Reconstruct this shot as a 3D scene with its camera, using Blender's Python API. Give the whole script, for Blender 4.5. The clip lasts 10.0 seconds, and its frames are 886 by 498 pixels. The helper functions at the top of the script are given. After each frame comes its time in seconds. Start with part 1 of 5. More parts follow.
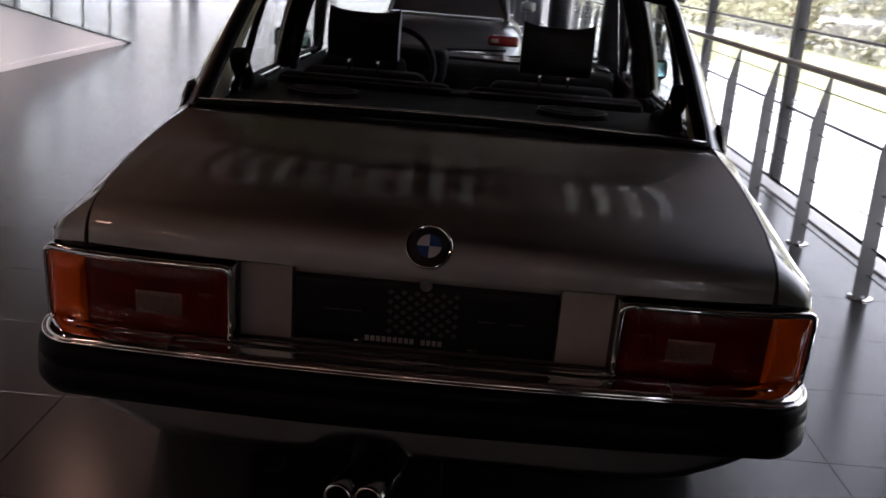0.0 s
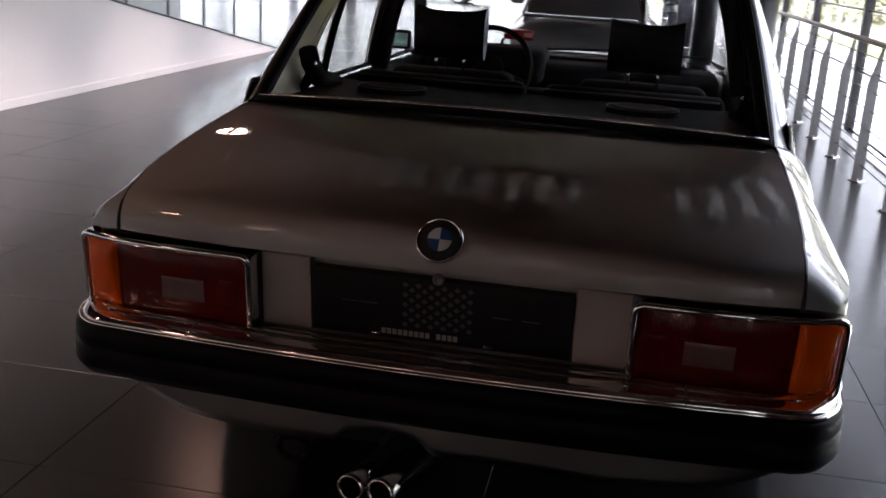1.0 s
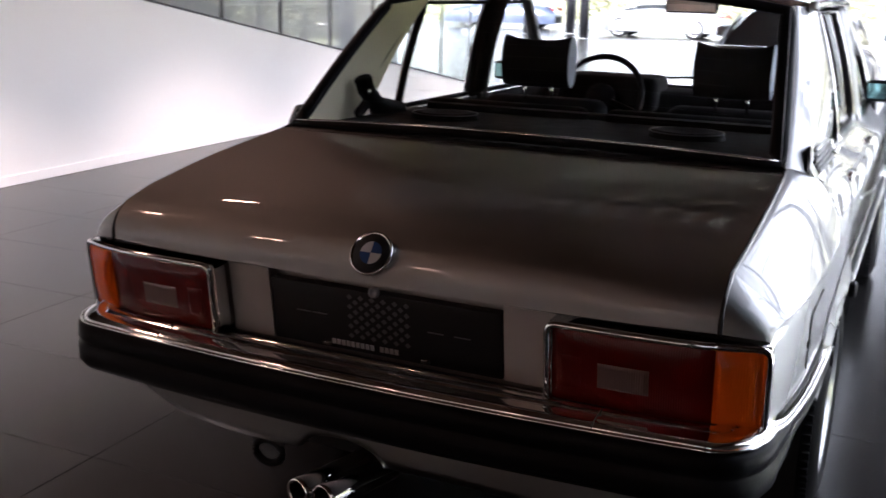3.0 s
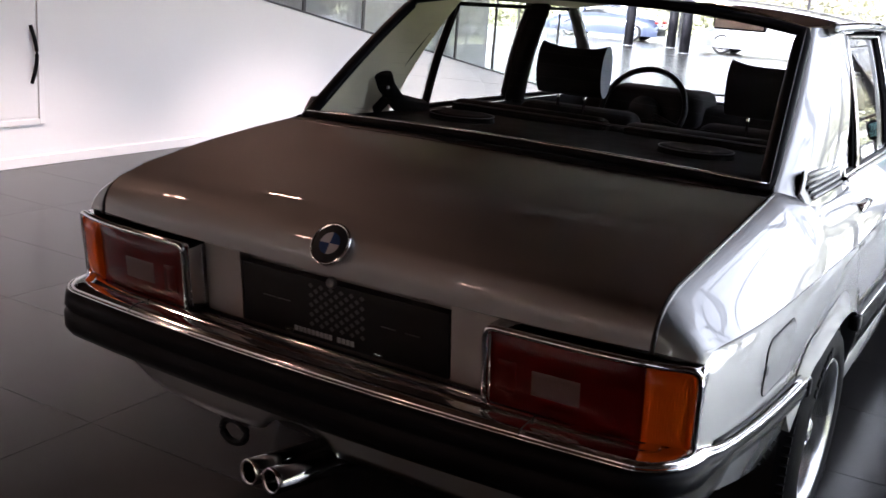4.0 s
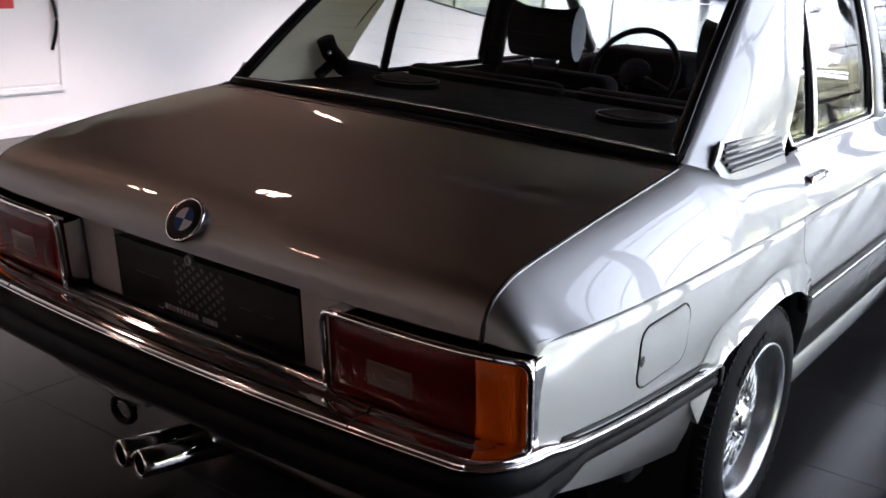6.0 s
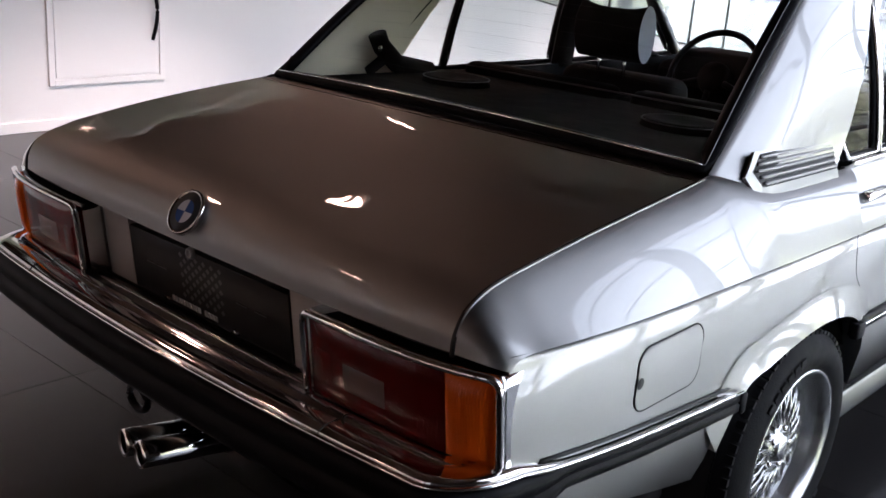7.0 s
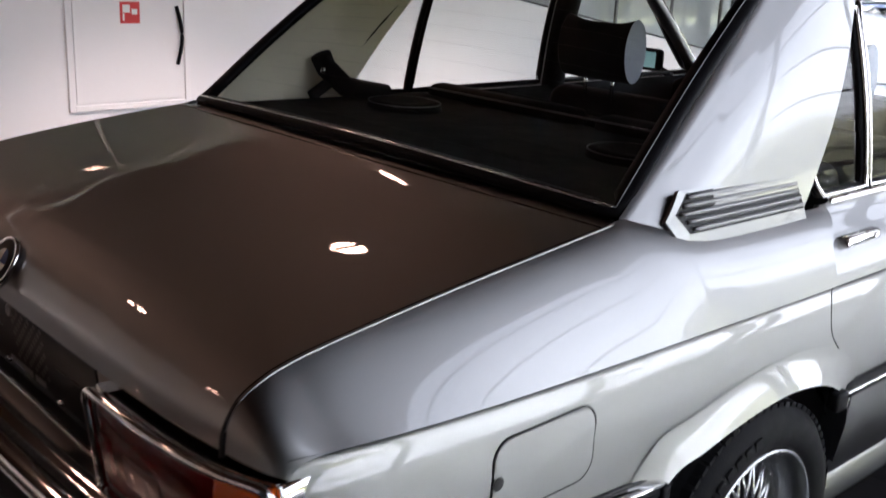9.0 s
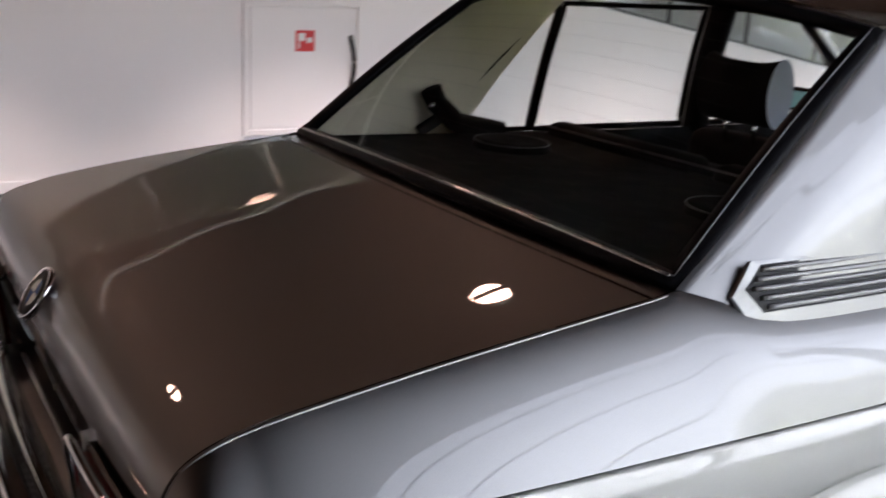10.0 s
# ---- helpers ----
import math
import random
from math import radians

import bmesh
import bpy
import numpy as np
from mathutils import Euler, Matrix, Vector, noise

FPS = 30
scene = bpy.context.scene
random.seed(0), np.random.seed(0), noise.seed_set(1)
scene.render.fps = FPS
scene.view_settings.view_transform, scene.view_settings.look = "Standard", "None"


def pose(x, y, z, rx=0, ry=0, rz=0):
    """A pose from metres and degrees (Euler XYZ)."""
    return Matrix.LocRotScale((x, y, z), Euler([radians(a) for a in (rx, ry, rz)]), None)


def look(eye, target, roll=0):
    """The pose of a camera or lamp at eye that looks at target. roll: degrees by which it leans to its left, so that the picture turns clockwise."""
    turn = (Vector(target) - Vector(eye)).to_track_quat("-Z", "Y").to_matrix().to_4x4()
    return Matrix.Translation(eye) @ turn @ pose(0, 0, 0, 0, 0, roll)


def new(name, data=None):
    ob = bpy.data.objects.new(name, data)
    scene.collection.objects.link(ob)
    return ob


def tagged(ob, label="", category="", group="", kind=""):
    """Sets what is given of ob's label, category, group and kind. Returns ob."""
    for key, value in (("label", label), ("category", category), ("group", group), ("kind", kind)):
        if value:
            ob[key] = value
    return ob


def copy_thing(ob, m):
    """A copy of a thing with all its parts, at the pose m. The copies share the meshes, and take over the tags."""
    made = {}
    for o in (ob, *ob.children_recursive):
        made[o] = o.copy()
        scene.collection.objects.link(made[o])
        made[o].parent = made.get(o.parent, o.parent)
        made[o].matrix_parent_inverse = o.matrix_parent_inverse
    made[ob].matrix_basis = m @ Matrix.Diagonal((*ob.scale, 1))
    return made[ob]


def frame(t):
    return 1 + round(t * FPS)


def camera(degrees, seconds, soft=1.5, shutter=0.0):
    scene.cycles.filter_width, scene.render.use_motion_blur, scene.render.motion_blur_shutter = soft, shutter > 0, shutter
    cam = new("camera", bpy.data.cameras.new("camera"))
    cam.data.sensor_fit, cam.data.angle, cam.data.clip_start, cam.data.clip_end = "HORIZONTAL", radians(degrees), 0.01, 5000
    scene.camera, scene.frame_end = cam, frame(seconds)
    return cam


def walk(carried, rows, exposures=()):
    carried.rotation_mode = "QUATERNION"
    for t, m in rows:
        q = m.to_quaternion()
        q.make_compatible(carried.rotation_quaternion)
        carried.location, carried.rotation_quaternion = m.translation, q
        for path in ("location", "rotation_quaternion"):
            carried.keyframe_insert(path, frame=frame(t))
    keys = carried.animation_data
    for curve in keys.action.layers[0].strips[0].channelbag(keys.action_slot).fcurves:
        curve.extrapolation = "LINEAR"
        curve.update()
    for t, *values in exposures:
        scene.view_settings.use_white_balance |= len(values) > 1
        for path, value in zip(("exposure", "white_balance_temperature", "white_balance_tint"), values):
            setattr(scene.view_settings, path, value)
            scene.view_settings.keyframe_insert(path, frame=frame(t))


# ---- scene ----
cam = camera(47.31, 10.0, shutter=0.5)
PATH = [
    (0, (0.0452, -1.995, 1.4003), (0.027, -0.0704, 0.8566), 4.76),
    (0.5, (0.1921, -1.9845, 1.4026), (0.0078, -0.0766, 0.8315), 3.76),
    (1, (0.3342, -1.9505, 1.3915), (0.0073, -0.0568, 0.8373), 3.51),
    (1.5, (0.524, -1.8978, 1.3836), (0.1072, -0.0135, 0.8586), 3.57),
    (2, (0.6521, -1.8711, 1.3985), (0.2221, 0.0117, 0.8788), 2.4),
    (2.5, (0.7811, -1.8474, 1.3746), (0.2561, 0.0164, 0.8739), 1.71),
    (3, (0.9489, -1.8052, 1.3785), (0.1527, -0.0397, 0.8794), 1.25),
    (3.1, (0.9753, -1.803, 1.3728), (0.1432, -0.0527, 0.8788), 2.14),
    (3.2, (1.0074, -1.7986, 1.3688), (0.1406, -0.0645, 0.8774), 3.04),
    (4.5, (1.2772, -1.5746, 1.3894), (0.2972, 0.0908, 0.8734), 3.75),
    (5, (1.3454, -1.4661, 1.3706), (0.3561, 0.1778, 0.8058), 2.42),
    (5.2, (1.3554, -1.4558, 1.3919), (0.3999, 0.1999, 0.8041), 2.05),
    (6.5, (1.5823, -1.2384, 1.4061), (0.396, 0.2637, 0.8258), 4.39),
    (7, (1.616, -1.145, 1.4074), (0.3637, 0.2952, 0.8092), 4.13),
    (7.5, (1.6313, -1.023, 1.3998), (0.338, 0.3843, 0.8107), 4.57),
    (8, (1.6307, -0.8563, 1.4092), (0.3062, 0.5177, 0.8111), 5.37),
    (8.1, (1.635, -0.8215, 1.4093), (0.3036, 0.5462, 0.8121), 4.92),
    (8.5, (1.6477, -0.7186, 1.4025), (0.2938, 0.6226, 0.7958), 2.84),
    (9, (1.672, -0.6291, 1.3929), (0.2857, 0.6954, 0.8236), 2.84),
    (9.5, (1.6794, -0.4376, 1.3998), (0.1751, 0.7888, 0.9169), 2.75),
    (10, (1.695, -0.3284, 1.4039), (0.0626, 0.6971, 0.8713), 3.07),
]
EXPOSURES = [(0.0, 3.22, 6250, 25), (0.6, 3.45, 6200, 24), (1.5, 3.9, 6100, 23), (3.0, 4.25, 6050, 22), (7.0, 4.25, 5950, 20), (10.0, 3.95, 6200, 21)]
walk(cam, [(t, look(eye, target, roll)) for t, eye, target, roll in PATH], EXPOSURES)

# ---- world and light ----
world = bpy.data.worlds.new("world")
scene.world = world
world.use_nodes = True
wn = world.node_tree
sky = wn.nodes.new("ShaderNodeTexSky")
sky.sky_type, sky.sun_disc = "NISHITA", False
sky.sun_elevation, sky.sun_rotation = radians(36), radians(186)
sky.air_density, sky.dust_density, sky.ozone_density = 1.0, 4.0, 0.3
haze = wn.nodes.new("ShaderNodeHueSaturation")
haze.inputs["Saturation"].default_value = 0.22
wn.links.new(sky.outputs[0], haze.inputs["Color"])
wn.links.new(haze.outputs[0], wn.nodes["Background"].inputs[0])
wn.nodes["Background"].inputs[1].default_value = 0.11
sun_data = bpy.data.lights.new("sun", "SUN")
sun_data.energy, sun_data.angle, sun_data.color = 3.0, radians(6), (1.0, 0.98, 0.95)
sun = new("sun", sun_data)
sun.matrix_world = look((-2, -20, 14.6), (0, 0, 0))


BEAM = 130.0  # each ceiling downlight


# ---- materials ----
def material(name, base, rough=0.5, metal=0.0, vary=0.0, scale=8.0, bump=0.0, bump_scale=60.0, coat=0.0, coat_rough=0.03, spec=0.5, random_tint=0.0, fine=0.0):
    m = bpy.data.materials.new(name)
    m.use_nodes = True
    t = m.node_tree
    p = t.nodes["Principled BSDF"]
    p.inputs["Base Color"].default_value = (*base, 1)
    p.inputs["Roughness"].default_value = rough
    p.inputs["Metallic"].default_value = metal
    p.inputs["Specular IOR Level"].default_value = spec
    p.inputs["Coat Weight"].default_value = coat
    p.inputs["Coat Roughness"].default_value = coat_rough
    co = t.nodes.new("ShaderNodeTexCoord")
    if vary or random_tint or fine:
        big = t.nodes.new("ShaderNodeTexNoise")
        big.inputs["Scale"].default_value, big.inputs["Detail"].default_value = scale, 5
        t.links.new(co.outputs["Object"], big.inputs["Vector"])
        rng = t.nodes.new("ShaderNodeMapRange")
        rng.inputs["To Min"].default_value, rng.inputs["To Max"].default_value = 1 - vary, 1 + vary
        t.links.new(big.outputs["Fac"], rng.inputs["Value"])
        value = rng.outputs[0]
        if fine:
            small = t.nodes.new("ShaderNodeTexNoise")
            small.inputs["Scale"].default_value, small.inputs["Detail"].default_value = scale * 37, 2
            t.links.new(co.outputs["Object"], small.inputs["Vector"])
            r2 = t.nodes.new("ShaderNodeMapRange")
            r2.inputs["To Min"].default_value, r2.inputs["To Max"].default_value = 1 - fine, 1 + fine
            t.links.new(small.outputs["Fac"], r2.inputs["Value"])
            mul = t.nodes.new("ShaderNodeMath")
            mul.operation = "MULTIPLY"
            t.links.new(value, mul.inputs[0])
            t.links.new(r2.outputs[0], mul.inputs[1])
            value = mul.outputs[0]
        if random_tint:
            info = t.nodes.new("ShaderNodeObjectInfo")
            r3 = t.nodes.new("ShaderNodeMapRange")
            r3.inputs["To Min"].default_value, r3.inputs["To Max"].default_value = 1 - random_tint, 1 + random_tint
            t.links.new(info.outputs["Random"], r3.inputs["Value"])
            mul = t.nodes.new("ShaderNodeMath")
            mul.operation = "MULTIPLY"
            t.links.new(value, mul.inputs[0])
            t.links.new(r3.outputs[0], mul.inputs[1])
            value = mul.outputs[0]
        mix = t.nodes.new("ShaderNodeVectorMath")
        mix.operation = "SCALE"
        mix.inputs[0].default_value = base
        t.links.new(value, mix.inputs["Scale"])
        t.links.new(mix.outputs[0], p.inputs["Base Color"])
        rr = t.nodes.new("ShaderNodeMapRange")
        rr.inputs["To Min"].default_value, rr.inputs["To Max"].default_value = max(0.02, rough * (1 - vary)), min(1, rough * (1 + vary))
        t.links.new(big.outputs["Fac"], rr.inputs["Value"])
        t.links.new(rr.outputs[0], p.inputs["Roughness"])
    if bump:
        tex = t.nodes.new("ShaderNodeTexNoise")
        tex.inputs["Scale"].default_value, tex.inputs["Detail"].default_value = bump_scale, 4
        t.links.new(co.outputs["Object"], tex.inputs["Vector"])
        b = t.nodes.new("ShaderNodeBump")
        b.inputs["Strength"].default_value, b.inputs["Distance"].default_value = bump, 0.004
        t.links.new(tex.outputs["Fac"], b.inputs["Height"])
        t.links.new(b.outputs[0], p.inputs["Normal"])
    return m


def glass_material(name, tint, gloss=0.06):
    """A thin pane: light passes straight through, with a mirror gloss that grows at grazing angles."""
    m = bpy.data.materials.new(name)
    m.use_nodes = True
    t = m.node_tree
    t.nodes.remove(t.nodes["Principled BSDF"])
    clear, shine, mix = t.nodes.new("ShaderNodeBsdfTransparent"), t.nodes.new("ShaderNodeBsdfGlossy"), t.nodes.new("ShaderNodeMixShader")
    clear.inputs[0].default_value = (*tint, 1)
    shine.inputs["Roughness"].default_value = 0.0
    facing, power, low = t.nodes.new("ShaderNodeLayerWeight"), t.nodes.new("ShaderNodeMath"), t.nodes.new("ShaderNodeMapRange")
    facing.inputs[0].default_value = 0.5
    power.operation, power.inputs[1].default_value = "POWER", 5.0
    low.inputs["To Min"].default_value, low.inputs["To Max"].default_value = gloss, 1.0
    t.links.new(facing.outputs["Facing"], power.inputs[0])
    t.links.new(power.outputs[0], low.inputs["Value"])
    t.links.new(low.outputs[0], mix.inputs[0])
    t.links.new(clear.outputs[0], mix.inputs[1])
    t.links.new(shine.outputs[0], mix.inputs[2])
    t.links.new(mix.outputs[0], t.nodes["Material Output"].inputs[0])
    return m


def glow_material(name, color, strength):
    m = bpy.data.materials.new(name)
    m.use_nodes = True
    t = m.node_tree
    p = t.nodes["Principled BSDF"]
    p.inputs["Emission Color"].default_value = (*color, 1)
    p.inputs["Emission Strength"].default_value = strength
    return m


def lens_material(name, base, rough=0.12):
    """Ribbed plastic lens of a lamp."""
    m = material(name, base, rough, coat=0.25, spec=0.25)
    t = m.node_tree
    p = t.nodes["Principled BSDF"]
    co, wave, b = t.nodes.new("ShaderNodeTexCoord"), t.nodes.new("ShaderNodeTexWave"), t.nodes.new("ShaderNodeBump")
    wave.inputs["Scale"].default_value = 70
    wave.bands_direction = "X"
    t.links.new(co.outputs["Object"], wave.inputs["Vector"])
    b.inputs["Strength"].default_value, b.inputs["Distance"].default_value = 0.2, 0.002
    t.links.new(wave.outputs["Fac"], b.inputs["Height"])
    t.links.new(b.outputs[0], p.inputs["Normal"])
    p.inputs["Subsurface Weight"].default_value = 0.0
    return m


def car_paint(name, base, rough):
    """Metallic paint: a soft layer of flakes under a clear mirror-like lacquer, with a faint unevenness."""
    m = bpy.data.materials.new(name)
    m.use_nodes = True
    t = m.node_tree
    t.nodes.remove(t.nodes["Principled BSDF"])
    flake, lacquer, mix, fres = t.nodes.new("ShaderNodeBsdfAnisotropic"), t.nodes.new("ShaderNodeBsdfAnisotropic"), t.nodes.new("ShaderNodeMixShader"), t.nodes.new("ShaderNodeLayerWeight")
    flake.distribution, lacquer.distribution = "BECKMANN", "GGX"
    flake.inputs["Roughness"].default_value, lacquer.inputs["Roughness"].default_value = rough, 0.012
    lacquer.inputs["Color"].default_value = (1, 1, 1, 1)
    power, low = t.nodes.new("ShaderNodeMath"), t.nodes.new("ShaderNodeMapRange")
    fres.inputs[0].default_value = 0.5
    power.operation, power.inputs[1].default_value = "POWER", 5.0
    low.inputs["To Min"].default_value, low.inputs["To Max"].default_value = 0.04, 1.0
    t.links.new(fres.outputs["Facing"], power.inputs[0])
    t.links.new(power.outputs[0], low.inputs["Value"])
    co, grain, cloud, bump = t.nodes.new("ShaderNodeTexCoord"), t.nodes.new("ShaderNodeTexNoise"), t.nodes.new("ShaderNodeTexNoise"), t.nodes.new("ShaderNodeBump")
    grain.inputs["Scale"].default_value, cloud.inputs["Scale"].default_value = 900, 5
    rng, tone, scale = t.nodes.new("ShaderNodeMapRange"), t.nodes.new("ShaderNodeMapRange"), t.nodes.new("ShaderNodeVectorMath")
    rng.inputs["To Min"].default_value, rng.inputs["To Max"].default_value = rough * 0.94, rough * 1.06
    tone.inputs["To Min"].default_value, tone.inputs["To Max"].default_value = 0.9, 1.1
    scale.operation = "SCALE"
    scale.inputs[0].default_value = base
    for tex in (grain, cloud):
        t.links.new(co.outputs["Object"], tex.inputs["Vector"])
    t.links.new(cloud.outputs["Fac"], rng.inputs["Value"])
    t.links.new(rng.outputs[0], flake.inputs["Roughness"])
    t.links.new(grain.outputs["Fac"], tone.inputs["Value"])
    t.links.new(tone.outputs[0], scale.inputs["Scale"])
    t.links.new(scale.outputs[0], flake.inputs["Color"])
    bump.inputs["Strength"].default_value, bump.inputs["Distance"].default_value = 0.007, 0.004
    t.links.new(cloud.outputs["Fac"], bump.inputs["Height"])
    t.links.new(bump.outputs[0], lacquer.inputs["Normal"])
    t.links.new(low.outputs[0], mix.inputs[0])
    t.links.new(flake.outputs[0], mix.inputs[1])
    t.links.new(lacquer.outputs[0], mix.inputs[2])
    t.links.new(mix.outputs[0], t.nodes["Material Output"].inputs[0])
    return m


PAINT = car_paint("silver_paint", (0.25, 0.25, 0.25), 0.54)
PAINT_DARK = material("grey_car_paint", (0.16, 0.16, 0.17), 0.3, 0.7, vary=0.04, scale=3, coat=1.0)
PAINT_SILVER = material("silver_car_paint", (0.17, 0.175, 0.19), 0.3, 0.5, vary=0.04, scale=3, coat=1.0)
PAINT_NAVY = material("navy_car_paint", (0.03, 0.04, 0.07), 0.3, 0.4, vary=0.04, scale=3, coat=1.0)
CHROME = material("chrome", (0.78, 0.77, 0.76), 0.06, 1.0, vary=0.12, scale=20)
STEEL = material("brushed_steel", (0.55, 0.56, 0.57), 0.32, 1.0, vary=0.08, scale=30)
ALU = material("cast_alloy", (0.46, 0.47, 0.48), 0.26, 0.95, vary=0.1, scale=30)
RUBBER = material("black_rubber", (0.005, 0.005, 0.006), 0.45, spec=0.07, vary=0.15, scale=25, bump=0.08, bump_scale=300)
TYRE = material("tyre_rubber", (0.008, 0.008, 0.009), 0.7, spec=0.12, vary=0.2, scale=30, bump=0.2, bump_scale=250)
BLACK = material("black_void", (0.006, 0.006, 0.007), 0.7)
VINYL = material("black_vinyl", (0.006, 0.006, 0.007), 0.8, spec=0.12, vary=0.2, scale=15, bump=0.25, bump_scale=400)
CLOTH = material("grey_blue_cloth", (0.26, 0.28, 0.34), 0.9, vary=0.15, scale=60, bump=0.3, bump_scale=500)
CREAM = material("cream_headlining", (0.80, 0.73, 0.58), 0.85, vary=0.05, scale=10, bump=0.15, bump_scale=700)
RED = lens_material("red_lens", (0.10, 0.0025, 0.002))
AMBER = lens_material("amber_lens", (0.80, 0.110, 0.003))
PANEL = material("pale_plastic_panel", (0.35, 0.32, 0.30), 0.5, vary=0.05, scale=12, fine=0.04)
CLEAR = lens_material("clear_lens", (0.16, 0.10, 0.09))
WHITE_WALL = material("white_painted_wall", (0.86, 0.85, 0.84), 0.6, vary=0.02, scale=1.5, bump=0.04, bump_scale=90)
PALE_WALL = material("pale_grey_wall", (0.70, 0.67, 0.65), 0.65, vary=0.04, scale=1.0, bump=0.05)
RAMP_WALL = material("mid_grey_wall", (0.46, 0.455, 0.46), 0.65, vary=0.05, scale=1.0, bump=0.05)
GREY_WALL = material("dark_grey_wall", (0.05, 0.047, 0.045), 0.7, vary=0.08, scale=1.0, bump=0.05)
CEILING = material("dark_brown_ceiling", (0.046, 0.026, 0.020), 0.95, spec=0.0, vary=0.12, scale=1.5, bump=0.05)
TILE = material("anthracite_tile", (0.0125, 0.0118, 0.0118), 0.23, spec=0.27, vary=0.03, scale=5, fine=0.05, random_tint=0.10)
GROUT = material("dark_grout", (0.020, 0.0195, 0.0195), 0.45, vary=0.15, scale=20)
COLUMN = material("black_column_paint", (0.008, 0.008, 0.010), 0.3, spec=0.2, vary=0.1, scale=4)
BAR = material("grey_painted_bar", (0.075, 0.076, 0.080), 0.5, 0.2, vary=0.12, scale=14, fine=0.05)
RAIL = material("pale_rail", (0.62, 0.61, 0.58), 0.4, 0.2, vary=0.06, scale=10)
WIRE = material("dark_wire", (0.03, 0.03, 0.032), 0.5, 0.5)
SIGN_RED = material("sign_red", (0.62, 0.03, 0.03), 0.4, vary=0.04)
SIGN_WHITE = material("sign_white", (0.8, 0.8, 0.78), 0.4, vary=0.03)
SLAT = material("grey_slat", (0.20, 0.20, 0.205), 0.4, 0.6, vary=0.08, scale=20)
BLUE = material("enamel_blue", (0.03, 0.07, 0.20), 0.2)
WHITE = material("enamel_white", (0.5, 0.5, 0.52), 0.2)
PLATE = material("plate_black", (0.006, 0.006, 0.007), 0.5, spec=0.25, vary=0.1, scale=30)
PLATE_GREY = material("plate_print_grey", (0.065, 0.062, 0.062), 0.45, vary=0.1, scale=40)
PLATE_PALE = material("plate_print_pale", (0.30, 0.29, 0.29), 0.45, vary=0.1, scale=40)
TEAL = material("mirror_teal", (0.32, 0.62, 0.66), 0.05, 0.9)
MIRROR = material("mirror_silver", (0.85, 0.86, 0.87), 0.02, 1.0)
GLASS = glass_material("car_glass", (0.91, 0.93, 0.92), 0.035)
PANE = glass_material("window_pane", (0.96, 0.98, 0.97))
GRASS = material("rough_grass", (0.24, 0.25, 0.13), 0.9, vary=0.2, scale=1.5, fine=0.3, bump=0.5, bump_scale=30)
GRAVEL = material("pale_paving", (0.60, 0.63, 0.66), 0.9, vary=0.15, scale=1.0, fine=0.1)
LEAF = material("dry_hedge_leaf", (0.15, 0.145, 0.09), 0.8, vary=0.25, scale=0.6)


# ---- mesh helpers ----
def part(name, mesh, mat, parent=None, label="", smooth=True):
    """Links verts and faces, or a bmesh, as one mesh object."""
    data = bpy.data.meshes.new(name)
    if isinstance(mesh, tuple):
        data.from_pydata([tuple(v) for v in mesh[0]], [], mesh[1])
        data.update()
    else:
        mesh.to_mesh(data)
        mesh.free()
    data.materials.append(mat)
    if smooth:
        data.polygons.foreach_set("use_smooth", [True] * len(data.polygons))
    ob = new(name, data)
    ob.parent = parent
    if label:
        tagged(ob, label)
    return ob


def thing(name, label, category, at=(0, 0, 0), group="", kind=""):
    ob = new(name)
    ob.location = at
    ob.empty_display_size = 0.1
    return tagged(ob, label, category, group, kind)


def join(*meshes):
    verts, faces = [], []
    for v, f in meshes:
        n = len(verts)
        verts += [tuple(p) for p in v]
        faces += [tuple(i + n for i in face) for face in f]
    return verts, faces


def grid(fn, nu, nv, flip=False):
    verts = [fn(i / nu, j / nv) for i in range(nu + 1) for j in range(nv + 1)]
    faces = []
    for i in range(nu):
        for j in range(nv):
            a = i * (nv + 1) + j
            q = (a, a + nv + 1, a + nv + 2, a + 1)
            faces.append(q[::-1] if flip else q)
    return verts, faces


def box(x0, x1, y0, y1, z0, z1, bevel=0.0, segments=2):
    bm = bmesh.new()
    bmesh.ops.create_cube(bm, size=1, matrix=Matrix.Translation(((x0 + x1) / 2, (y0 + y1) / 2, (z0 + z1) / 2)) @ Matrix.Diagonal((x1 - x0, y1 - y0, z1 - z0, 1)))
    if bevel:
        bmesh.ops.bevel(bm, geom=bm.edges[:], offset=bevel, segments=segments, affect="EDGES", profile=0.5)
    verts = [tuple(v.co) for v in bm.verts]
    bm.verts.index_update()
    faces = [tuple(v.index for v in f.verts) for f in bm.faces]
    bm.free()
    return verts, faces


def moved(mesh, m):
    return [tuple(m @ Vector(v)) for v in mesh[0]], mesh[1]


